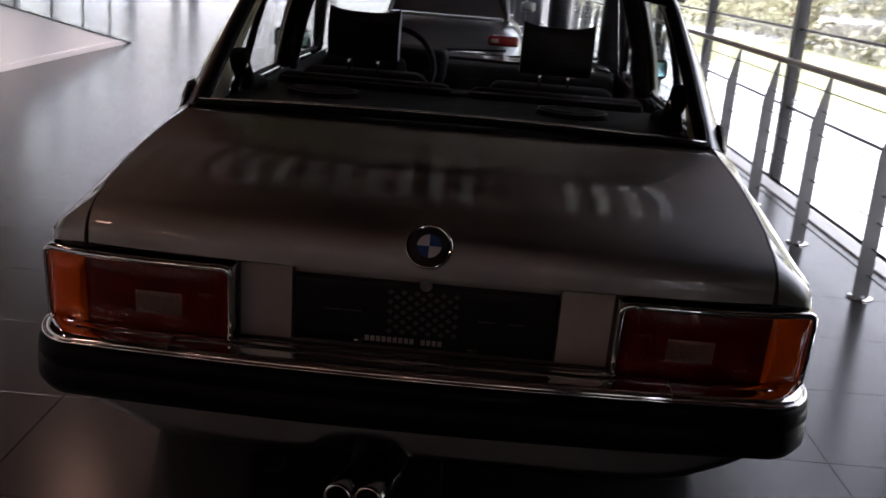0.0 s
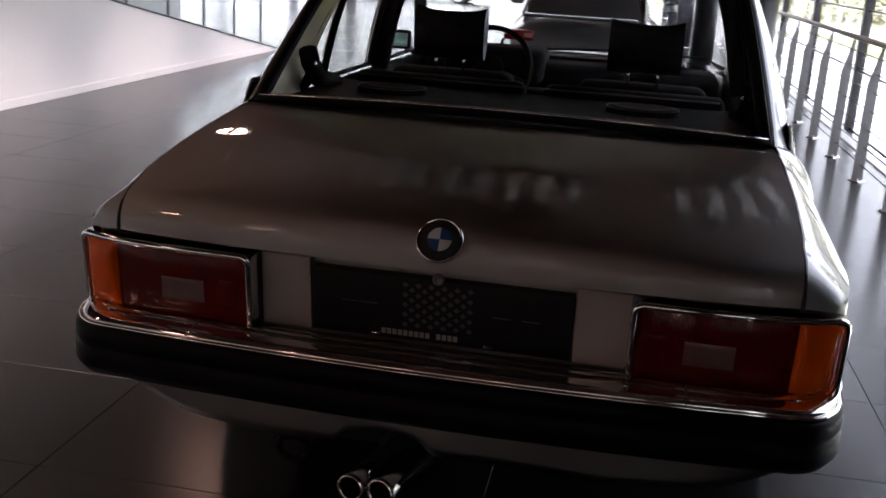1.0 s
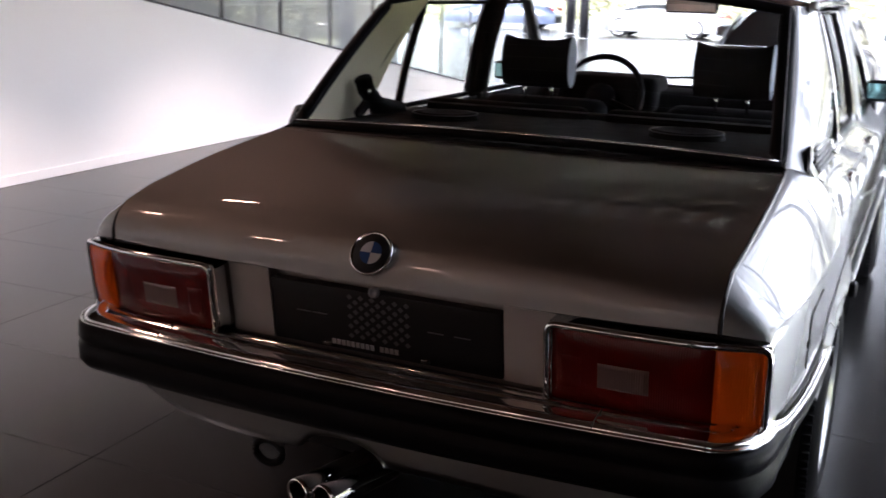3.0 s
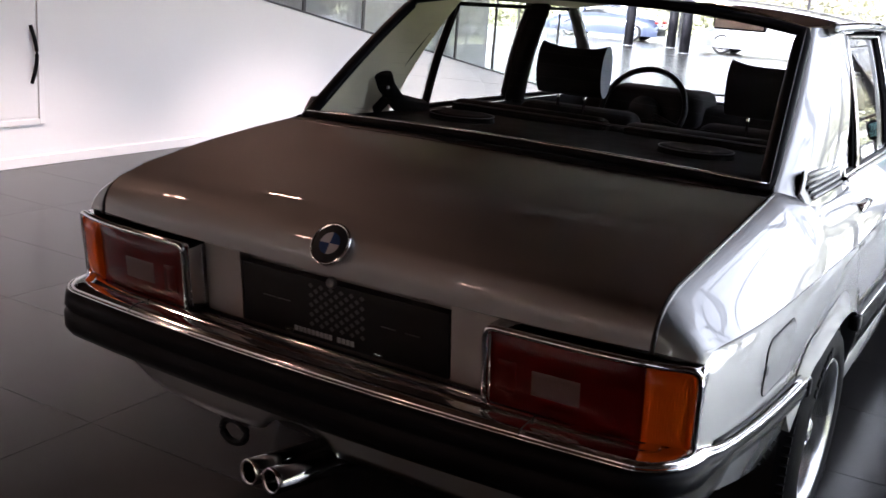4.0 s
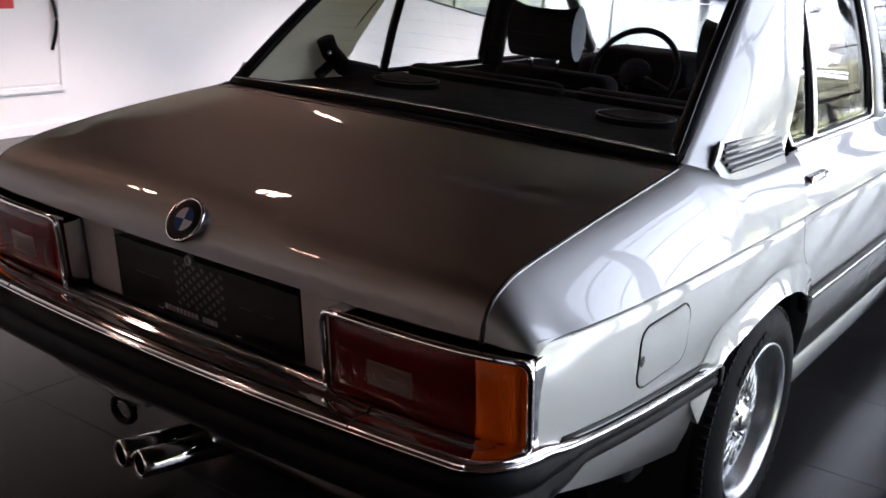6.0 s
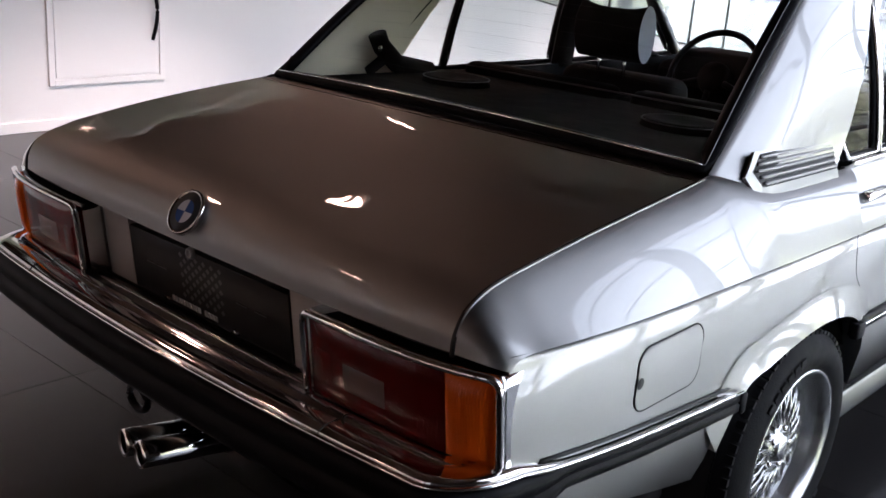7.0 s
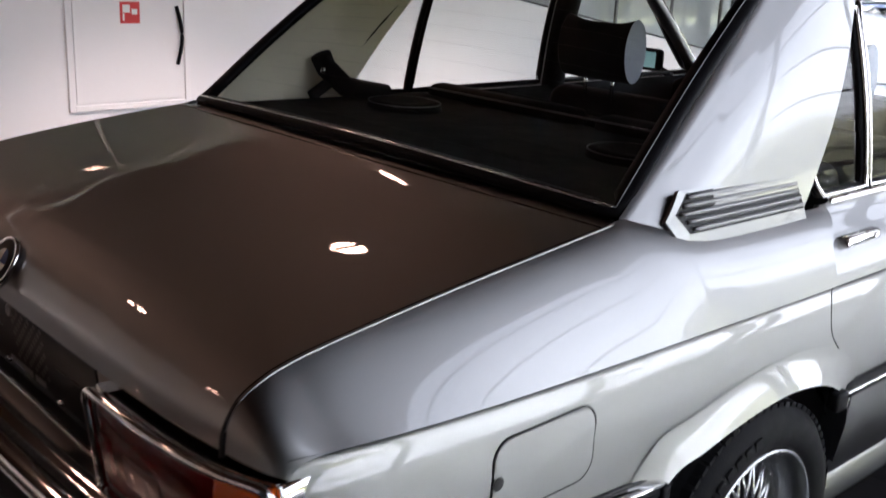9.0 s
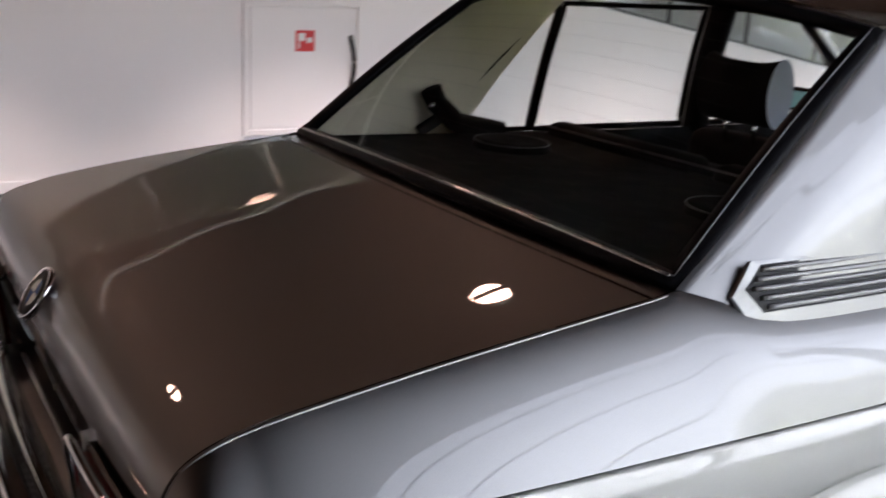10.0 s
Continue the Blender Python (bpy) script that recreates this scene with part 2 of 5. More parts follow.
def tube(points, r, n=8, closed=False, squash=1.0):
    """A round bar along points."""
    pts = [Vector(p) for p in points]
    verts, faces, k = [], [], len(pts)
    for i, p in enumerate(pts):
        a = pts[(i - 1) % k] if closed or i else p
        b = pts[(i + 1) % k] if closed or i < k - 1 else p
        d = (b - a).normalized()
        side = d.cross(Vector((0, 0, 1)))
        side = side.normalized() if side.length > 1e-4 else Vector((1, 0, 0))
        up = side.cross(d).normalized()
        for j in range(n):
            w = 2 * math.pi * j / n
            verts.append(tuple(p + r * (math.cos(w) * side + squash * math.sin(w) * up)))
    for i in range(k if closed else k - 1):
        for j in range(n):
            faces.append((i * n + j, i * n + (j + 1) % n, ((i + 1) % k) * n + (j + 1) % n, ((i + 1) % k) * n + j))
    if not closed:
        faces += [tuple(range(n))[::-1], tuple(range((k - 1) * n, k * n))]
    return verts, faces


def lathe(profile, n=32, closed=False):
    """Turns (radius, along) pairs round the x axis."""
    verts, faces, k = [], [], len(profile)
    for r, x in profile:
        for j in range(n):
            w = 2 * math.pi * j / n
            verts.append((x, r * math.cos(w), r * math.sin(w)))
    for i in range(k if closed else k - 1):
        for j in range(n):
            faces.append((i * n + j, i * n + (j + 1) % n, ((i + 1) % k) * n + (j + 1) % n, ((i + 1) % k) * n + j))
    return verts, faces


def sweep(path, profile):
    """A closed profile of (out, up) pairs along a path of (x, y, z, nx, ny)."""
    verts, faces, k = [], [], len(profile)
    for x, y, z, nx, ny in path:
        for o, u in profile:
            verts.append((x + nx * o, y + ny * o, z + u))
    for i in range(len(path) - 1):
        for j in range(k):
            faces.append((i * k + j, i * k + (j + 1) % k, (i + 1) * k + (j + 1) % k, (i + 1) * k + j))
    faces += [tuple(range(k))[::-1], tuple(range((len(path) - 1) * k, len(path) * k))]
    return verts, faces


def lerp(table, x):
    """Smooth interpolation in rows of (x, ...)."""
    xs = [r[0] for r in table]
    x = min(max(x, xs[0]), xs[-1])
    i = min(max(k for k in range(len(xs)) if xs[k] <= x), len(xs) - 2)
    t = (x - xs[i]) / (xs[i + 1] - xs[i])
    p = [np.array(table[min(max(i + d, 0), len(xs) - 1)][1:], float) for d in (-1, 0, 1, 2)]
    h = [xs[min(max(i + d, 0), len(xs) - 1)] for d in (-1, 0, 1, 2)]
    m1 = (p[2] - p[0]) / (h[2] - h[0]) * (h[2] - h[1])
    m2 = (p[3] - p[1]) / (h[3] - h[1]) * (h[2] - h[1])
    v = (2 * t**3 - 3 * t**2 + 1) * p[1] + (t**3 - 2 * t**2 + t) * m1 + (-2 * t**3 + 3 * t**2) * p[2] + (t**3 - t**2) * m2
    return v if len(v) > 1 else float(v[0])


def mirrored(mesh):
    return [(-v[0], v[1], v[2]) for v in mesh[0]], [f[::-1] for f in mesh[1]]

# ---- structure ----
WALL_X, RAIL_X, TOP = -4.584, 2.033, 3.0


def ramp_top(y):
    return 2.03 - 0.1703 * y


# floor slab with its grout; the tiles follow at the end of the file
floor = part("floor", box(-18, 2.30, -9, 42, -0.30, -0.006), GROUT, None, smooth=False)
tagged(floor, "dark anthracite stone tile floor, slightly glossy", "floor", kind="structure")
ceiling = part("ceiling", box(-18, 1.60, -9.2, 14, TOP, TOP + 0.25), CEILING, None, smooth=False)
tagged(ceiling, "dark brown flat ceiling", "ceiling", kind="structure")
# unseen lid of a glazed strip added above TOP to light the car's shoulder
high = part("ceiling_light_strip", box(1.40, 3.05, -9.2, 14, 3.6, 3.8), CEILING, None, smooth=False)
tagged(high, "unseen dark brown ceiling over the added glazed strip", "ceiling", kind="structure")
edge = part("trim", box(2.30, 2.42, -9, 42, -0.30, 0.012, 0.004), RAIL, None, smooth=False)
tagged(edge, "pale edging strip along the floor under the railing", "trim", kind="structure")

# white side of the ramp, with its sloping top
prof = [(-9, 0), (11.8, 0), (11.8, 0.02), (-8.0, ramp_top(-8.0)), (-9, ramp_top(-8.0))]
wv = [(WALL_X, y, z) for y, z in prof] + [(WALL_X - 0.15, y, z) for y, z in prof]
wf = [(0, 1, 2, 3, 4), (9, 8, 7, 6, 5)] + [(i, i + 5, (i + 1) % 5 + 5, (i + 1) % 5) for i in range(5)]
wall_left = part("wall_west", (wv, wf), WHITE_WALL, None, smooth=False)
tagged(wall_left, "white painted ramp side wall with a sloping top edge", "wall", kind="structure")
ramp = part("ramp", ([(WALL_X - 0.15, -9, ramp_top(-8) - 0.05), (WALL_X - 0.15, 11.8, 0), (-6.2, 11.8, 0), (-6.2, -9, ramp_top(-8) - 0.05), (WALL_X - 0.15, -9, 0), (-6.2, -9, 0)],
             [(0, 1, 2, 3), (0, 4, 1), (3, 2, 5), (0, 3, 5, 4)]), GROUT, None, smooth=False)
tagged(ramp, "dark sloping ramp surface behind the white wall", "ramp", kind="structure")
base = part("baseboard", box(WALL_X, WALL_X + 0.012, -9, 11.6, 0, 0.07, 0.003), WHITE_WALL, None, smooth=False)
tagged(base, "white skirting along the ramp wall", "baseboard", kind="structure")
cap = part("trim", moved(box(-0.08, 0.095, -10.4, 10.4, 0.0, 0.012, 0.003), pose(WALL_X - 0.075, 1.75, ramp_top(1.75) + 0.003, -9.665)), BAR, None, smooth=False)
tagged(cap, "thin grey capping strip on the sloping wall top", "trim", kind="structure")
for nm, args, mt, lab in (
    ("wall_south", (-18, 3.2, -9.2, -9, 0, TOP), PALE_WALL, "pale grey wall closing the hall"),
    ("wall_far_west", (-6.35, -6.20, -9.0, 12.2, 0, TOP), RAMP_WALL, "grey wall along the far side of the ramp"),
    ("wall_corner", (-18, -6.35, 12.0, 12.2, 0, TOP), RAMP_WALL, "grey wall closing off the far corner"),
    # wall_east is unseen: it blocks daylight and bounce from reaching the tail
    ("wall_east", (2.85, 3.05, -7.7, 0.25, -0.9, 3.6), GREY_WALL, "unseen dark grey wall beside the glazing, added to keep light off the car's rear"),
    # the next two are unseen and close off the added glazed strip
    ("wall_light_strip", (1.40, 1.58, -9.0, 14, TOP + 0.25, 3.6), GREY_WALL, "unseen dark grey wall above the low ceiling, backing the added glazed strip"),
    ("wall_light_strip_south", (1.58, 3.2, -9.2, -9.0, TOP, 3.6), GREY_WALL, "unseen dark grey wall closing the added glazed strip"),
):
    tagged(part(nm, box(*args), mt, None, smooth=False), lab, "wall", kind="structure")

# glass balustrade on the ramp: grey posts and grey panels
for k in range(-6, 8):
    y = 5.752 + 0.936 * k
    z = ramp_top(y)
    if z < 0.05:
        continue
    bal = thing("glass_balustrade_panel", "clear glass balustrade panel with a flat grey steel post", "balustrade", (WALL_X - 0.075, y, z), "balustrade panels on the ramp")
    part("post", box(-0.01, 0.01, -0.018, 0.018, 0.012, 0.80 if k < -1 else 1.05, 0.002), RAIL if k < -1 else BAR, bal, smooth=False)
    dz, hi = -0.1703 * 0.936, 0.76 if k < -1 else 0.98
    pv = [(sx, py, pz) for sx in (-0.006, 0.006) for py, pz in ((0.020, 0.006), (0.916, 0.006 + dz * 0.985), (0.916, hi + dz * 0.985), (0.012, hi))]
    part("pane", (pv, [(0, 1, 2, 3), (7, 6, 5, 4), (0, 4, 5, 1), (1, 5, 6, 2), (2, 6, 7, 3), (3, 7, 4, 0)]), PANE, bal, smooth=False)

ramp_rail = thing("handrail", "pale round handrail along the ramp balustrade", "handrail", (WALL_X - 0.075, 0, 0))
part("rail", tube([(0, -8.0, ramp_top(-8.0) + 0.80), (0, 9.2, ramp_top(9.2) + 0.80)], 0.022, 10), WHITE_WALL, ramp_rail)

# fire-hose cupboard in the white wall
DX = WALL_X
door = thing("cupboard_door", "flush white cupboard door in the wall with a black bow handle", "cupboard door", (DX, 2.445, 0))
part("panel", box(0.0, 0.012, -0.375, 0.375, 0.335, 1.115, 0.003), WHITE_WALL, door, smooth=False)
fr = join(box(0.0, 0.018, -0.425, -0.388, 0.285, 1.165, 0.003), box(0.0, 0.018, 0.388, 0.425, 0.285, 1.165, 0.003),
          box(0.0, 0.018, -0.388, 0.388, 1.128, 1.165, 0.003), box(0.0, 0.018, -0.388, 0.388, 0.285, 0.322, 0.003))
part("frame", fr, WHITE_WALL, door, smooth=False)
arc = [(0.012 + 0.035 * math.sin(math.pi * i / 14), 0.335 + 0.018 * math.sin(math.pi * i / 14), 0.56 + 0.38 * i / 14) for i in range(15)]
part("handle", tube(arc, 0.013, 8), RUBBER, door, "black bow handle")
sign = thing("fire_sign", "small red fire sign with a white pictogram on the door", "sign", (DX + 0.0125, 2.448, 0.902))
part("plate", box(0, 0.003, -0.068, 0.068, -0.068, 0.068, 0.001), SIGN_RED, sign, smooth=False)
part("pictogram", join(box(0.003, 0.0045, -0.05, 0.0, 0.0, 0.05), box(0.003, 0.0045, 0.012, 0.05, -0.012, 0.022), box(0.003, 0.0045, -0.05, -0.038, -0.05, -0.006)), SIGN_WHITE, sign, smooth=False)


# columns
def column(x, y):
    c = thing("column", "round black steel column standing on the tiled floor", "column", (x, y, 0), "black columns along the railing")
    part("shaft", moved(lathe([(0.0, 0.0), (0.155, 0.0), (0.155, TOP), (0.0, TOP)], 40), pose(0, 0, 0, 0, -90, 0)), COLUMN, c)
    part("foot_ring", moved(lathe([(0.156, 0.0), (0.166, 0.0), (0.166, 0.012), (0.156, 0.012)], 40, True), pose(0, 0, 0, 0, -90, 0)), STEEL, c)
    return c


for cy in (-5.7, 6.32, 12.3, 18.3, 24.3, 30.3):
    column(1.237, cy)
for cx, cy in ((-8.2, 28.5), (-10.6, 30.2), (-9.6, 31.5)):
    column(cx, cy)


# railing: tapered flat posts on round feet, a handrail and wires
def railing_post(x, y):
    p = thing("railing_post", "grey flat steel railing post on a round foot plate", "railing post", (x, y, 0), "railing posts")
    prof = [(-0.038, 0.0), (0.038, 0.0), (0.038, 0.96), (0.022, 0.96), (-0.038, 0.70)]
    v = [(a, -0.006, b) for a, b in prof] + [(a, 0.006, b) for a, b in prof]
    f = [(0, 1, 2, 3, 4), (9, 8, 7, 6, 5)] + [(i, i + 5, (i + 1) % 5 + 5, (i + 1) % 5) for i in range(5)]
    part("blade", (v, f), BAR, p, smooth=False)
    part("foot", moved(lathe([(0.0, 0.012), (0.055, 0.012), (0.062, 0.008), (0.064, 0.0), (0.0, 0.0)], 24), pose(0, 0, 0, 0, -90, 0)), CHROME, p)
    for k in (-0.03, 0.03):
        part("bolt", moved(lathe([(0.0, 0.02), (0.008, 0.02), (0.008, 0.010)], 8), pose(0, k, 0, 0, -90, 0)), STEEL, p)
    return p


POSTS = [2.726 + 1.0024 * k for k in range(-9, 34)]
first_post = railing_post(RAIL_X, POSTS[0])
for y in POSTS[1:]:
    copy_thing(first_post, pose(RAIL_X, y, 0))
handrail = thing("handrail", "pale round handrail on the railing posts", "handrail", (RAIL_X + 0.03, 0, 0.975))
part("rail", tube([(0, POSTS[0] - 0.3, 0), (0, POSTS[-1] + 0.3, 0)], 0.021, 12), RAIL, handrail)
for z in (0.12, 0.25, 0.38, 0.51, 0.64, 0.77, 0.88):
    w = thing("railing_wire", "thin steel wire strung through the railing posts", "wire", (RAIL_X, 0, z), "railing wires")
    part("strand", tube([(0.012, POSTS[0], 0), (0.012, POSTS[-1], 0)], 0.0040, 6), WIRE, w)


# glazed east side: black mullions, thin transoms and panes
def facade(name, at, turn, width, step, label, top=TOP):
    base_z, f = -0.9, thing(name, label, "window", at, kind="structure")
    f.rotation_euler = (0, 0, radians(turn))
    n = int(width / step)
    for k in range(n + 1):
        part("mullion", box(-0.05, 0.05, k * step - 0.05, k * step + 0.05, base_z, top, 0.004), COLUMN, f, smooth=False)
    for z in [v for v in (-0.25, 0.42, 1.09, 1.76, 2.43, 3.1) if v < top]:
        part("transom", box(-0.012, 0.012, 0, n * step, z - 0.011, z + 0.011), COLUMN, f, smooth=False)
    for k in range(n):
        pane = part("pane", box(0.02, 0.026, k * step + 0.055, (k + 1) * step - 0.055, base_z, top), PANE, f, smooth=False)
        pane.visible_shadow = False
    return f


# glazing above TOP is added, unseen, to brighten the car's shoulder
facade("window_1", (2.9, 0.3, 0), 0, 40.8, 3.4, "glazing with black mullions and thin transoms, its top raised to let in more light", 3.6)
facade("window_2", (2.9, 42, 0), 90, 20.8, 5.2, "far glazed end of the hall with black mullions")
facade("window_3", (-18, 12, 0), 0, 30, 5.0, "glazed far side of the hall with black mullions")

# unseen bay behind the camera, added to throw daylight on the car's rear
facade("window_4", (2.9, -8.95, 0), 0, 1.2, 1.2, "unseen glazed bay with black mullions, added to light the car's rear")

# glass roof over the far part of the hall
roof_light = thing("window_5", "glass roof with black beams over the far hall", "window", (0, 0, TOP), kind="structure")
for k in range(9):
    part("mullion", box(-18, 3.05, 14.06 + 3.45 * k - 0.06, 14.06 + 3.45 * k + 0.06, 0.0, 0.18, 0.004), COLUMN, roof_light, smooth=False)
for k in range(8):
    glass = part("pane", box(-18, 3.05, 14.12 + 3.45 * k, 17.45 + 3.45 * k, 0.10, 0.106), PANE, roof_light, smooth=False)
    glass.visible_shadow = False

# outside
ground = part("ground", grid(lambda u, v: (-600 + 1200 * u, -600 + 1200 * v, -0.92), 8, 8), GRASS, None, smooth=False)
tagged(ground, "rough grass around the building", "grass", kind="structure")
paving = part("pavement", box(3.1, 7.6, -60, 41.5, -0.92, -0.88), GRAVEL, None, smooth=False)
tagged(paving, "pale paved strip beside the building", "pavement", kind="structure")
paving = part("pavement", box(-60, 60, 47, 56, -0.92, -0.88), GRAVEL, None, smooth=False)
tagged(paving, "pale paved yard beyond the far glazing", "pavement", kind="structure")
# ---- the silver saloon ----
car = thing("saloon_car", "silver metallic classic saloon with chrome trim parked on dark tiles", "car")
car.rotation_euler = (0, 0, radians(-1.01))

HW = [(0.0, 0.787), (0.1, 0.806), (0.3, 0.823), (0.6, 0.831), (1.2, 0.838), (3.4, 0.838), (4.0, 0.825), (4.4, 0.775), (4.5, 0.74)]
OFF = [(0.25, 0.085), (0.33, 0.045), (0.45, 0.016), (0.60, 0.003), (0.70, 0.0), (0.775, 0.003), (0.802, 0.0065), (0.809, 0.0015), (0.845, 0.016), (0.88, 0.042), (0.92, 0.074), (0.942, 0.090)]
CREASE, AXLES, WHEEL_Z, WHEEL_R = 0.808, (1.045, 3.68), 0.296, 0.302


def half_width(y):
    return lerp(HW, y)


def side_x(y, z):
    return half_width(y) - lerp(OFF, z)


def lean(z):
    """The tail leans outwards towards the top."""
    return -0.12 * (z - 0.695)


def rear_y(x):
    return -0.052 + 0.052 * min(1.0, abs(x) / 0.79) ** 8


# outer edge of the boot lid and foot of the rear pillar: step, x, y, z; then the crease below it and the bulge between
SEAM = [
    (0, 0.700, -0.040, 0.795), (1, 0.700, -0.036, 0.828), (2, 0.700, -0.018, 0.858), (3, 0.700, 0.014, 0.878), (4, 0.699, 0.055, 0.891),
    (5, 0.703, 0.12, 0.906), (6, 0.706, 0.30, 0.935), (7, 0.705, 0.50, 0.960), (8, 0.701, 0.648, 0.976), (9, 0.704, 0.695, 0.983),
    (10, 0.726, 0.735, 0.974), (11, 0.750, 0.785, 0.960), (12, 0.757, 0.86, 0.949), (13, 0.759, 1.0, 0.944), (14, 0.758, 1.235, 0.942),
]
LOW = [(0, 0.0, 0.782), (1, 0.006, 0.792), (2, 0.016, 0.800), (3, 0.035, 0.805), (4, 0.07, CREASE), (5, 0.125, CREASE)]


def shoulder(s, u):
    t = Vector(lerp(SEAM, s))
    if s <= 5:
        by, bz = lerp(LOW, s)
    else:
        by, bz = t.y, CREASE
    b = Vector((half_width(by) - 0.0005, by, bz))
    f = min(1.0, max(0.0, s / 4))
    c = Vector((t.x + (b.x - t.x) * (0.94 - 0.38 * f), t.y + (0.35 if s < 4 else 0.5) * (by - t.y), t.z - 0.004 - 0.038 * f))
    if s > 8:
        c = c.lerp(Vector((b.x - 0.022, t.y, t.z - 0.04)), min(1.0, (s - 8) / 3))
    p = (1 - u) ** 2 * t + 2 * u * (1 - u) * c + u * u * b
    g = min(1.0, max(0.0, (s - 2.5) / 3)) * min(1.0, max(0.0, (11 - s) / 3))
    if g > 0:
        # along the boot the strip rolls over close to the seam and then runs nearly straight
        c1 = Vector((t.x + 0.25 * (b.x - t.x), t.y, t.z - 0.016))
        c2 = Vector((t.x + 0.60 * (b.x - t.x), t.y, t.z - 0.060))
        q = (1 - u) ** 3 * t + 3 * u * (1 - u) ** 2 * c1 + 3 * u * u * (1 - u) * c2 + u**3 * b
        p = p.lerp(q, g)
    p.y += gap_shift(p.y, p.z) if s > 12 else 0.0
    return p


# lower edge of the wing round a wheel: distance from the axle along the car, height
ARCH = [(-0.42, 0.30), (-0.395, 0.46), (-0.335, 0.562), (-0.24, 0.590), (-0.13, 0.614), (-0.03, 0.627), (0.055, 0.627), (0.147, 0.612), (0.22, 0.581), (0.268, 0.536), (0.298, 0.47), (0.312, 0.30)]


def arch_z(y, low):
    for ya in AXLES:
        if ARCH[0][0] < y - ya < ARCH[-1][0]:
            return max(low, lerp(ARCH, y - ya))
    return low


GAP = [(0.55, 0.12), (0.615, 0.105), (0.65, 0.06), (0.70, 0.005), (0.735, -0.012), (0.80, -0.02), (0.88, -0.012), (0.93, 0.035), (0.96, 0.04)]


def gap_shift(y, z):
    """The rear door's rear edge is curved; the panels on both sides follow it."""
    d = abs(y - 1.2245)
    return lerp(GAP, z) * max(0.0, 1 - d / 0.16) if d < 0.16 else 0.0


def side_panel(y0, y1, low=0.30, top=CREASE):
    n = max(6, int((y1 - y0) / 0.02))

    def fn(u, v):
        y = y0 + (y1 - y0) * u
        zb = arch_z(y, low if y > 0.65 else max(low, 0.52 - 0.24 * y))
        z = top + (zb - top) * v**1.35
        return (side_x(y, z), y + gap_shift(y, z), z)

    return grid(fn, n, 24)


def both(name, mesh, mat, label="", smooth=True):
    a = part(name, mesh, mat, car, label, smooth)
    b = part(name, mirrored(mesh), mat, car, label, smooth)
    return a, b


quarter = join(grid(lambda u, v: tuple(shoulder(14 * u, v)), 84, 14), side_panel(0.0, 1.222, 0.36))
both("rear_quarter_panel", quarter, PAINT)
# rear pillars
PILLAR_TOP = ((0.630, 1.165, 1.352), (0.658, 1.462, 1.345))


def pillar(u, v):
    s = 9 + 5 * u
    b = Vector(lerp(SEAM, s))
    b.y -= 0.050 * max(0.0, (u - 0.45) / 0.55)
    t = Vector(PILLAR_TOP[0]).lerp(Vector(PILLAR_TOP[1]), u)
    t.x = PILLAR_TOP[0][0] + (PILLAR_TOP[1][0] - PILLAR_TOP[0][0]) * (1 - (1 - u) ** 1.15)
    p = b.lerp(t, v)
    p.x += 0.020 * math.sin(math.pi * v) * (0.4 + 0.6 * u) + 0.010 * math.sin(math.pi * u) * v
    p.x -= 0.006 * max(0.0, 1 - u / 0.06) ** 2
    return tuple(p)


both("rear_pillar", grid(pillar, 44, 16), PAINT)


# boot lid with a crown across
LID = [(5, 0.703, 0.12, 0.906), (6, 0.706, 0.30, 0.935), (7, 0.705, 0.50, 0.9595), (8, 0.701, 0.648, 0.9755)]


def boot(u, v):
    s = 8 * v
    t = lerp(SEAM, s) if s < 5 else lerp(LID, s)
    k = 2 * u - 1
    x = k * (t[0] - 0.0035)
    crown = (0.016 * min(1, s / 4) - 0.007 * min(1, max(0, (s - 4) / 2.5)) - 0.007 * max(0, 1 - s / 2)) * (1 - k * k)
    y = t[1] - (0.014 * (1 - abs(k) ** 6) if s < 3 else 0.014 * (1 - abs(k) ** 6) * max(0, (5 - s) / 2) if s < 5 else 0)
    if s > 5:
        y -= 0.03 * (1 - k * k) * (s - 5) / 3
    return (x, y, t[2] + crown)


part("boot_lid", grid(boot, 48, 64), PAINT, car)
inner = [Vector(boot(1, v / 40)) for v in range(41)]
rim_line = [p + Vector((0.0035, 0, -0.006)) for p in inner]
front_edge = [Vector(boot(u / 24, 1)) + Vector((0, 0.004, -0.006)) for u in range(23, 0, -1)]
other = [Vector((-p.x, p.y, p.z)) for p in reversed(rim_line)]
part("boot_seal", tube(rim_line + front_edge + other, 0.0048, 6), BLACK, car, "dark gap round the boot lid")


for sgn in (1, -1):
    lip = [Vector(lerp(SEAM, 8.4 * i / 60)) for i in range(61)]
    part("seam_edge", tube([(sgn * (p.x + 0.0022), p.y + 0.001, p.z - 0.0026) for p in lip], 0.0026, 6), PAINT, car)


# strip between boot lid and rear window
def cowl(u, v):
    k = 2 * u - 1
    a = Vector(boot(u, 1)) + Vector((0, 0.006, 0))
    b = Vector((k * 0.690, 0.695 - 0.028 * (1 - k * k), 0.979 + 0.0095 * (1 - k * k)))
    return tuple(a.lerp(b, v))


part("rear_scuttle", grid(cowl, 40, 4), PAINT, car)
# roof
RW = 0.645


def roof(u, v):
    k = 2 * u - 1
    y = 1.155 + 1.245 * v
    w = RW + 0.012 * math.sin(math.pi * v) - (0.03 * (1 - v) ** 6)
    e = 0.012 * math.sin(math.pi * v)
    yy = y - (0.035 * (1 - k * k)) * (1 - v) ** 4 + (0.05 * (1 - k * k)) * v**4
    return (k * w, yy, 1.352 + e + 0.055 * (1 - abs(k) ** 2.6))


part("roof", grid(roof, 40, 40), PAINT, car)
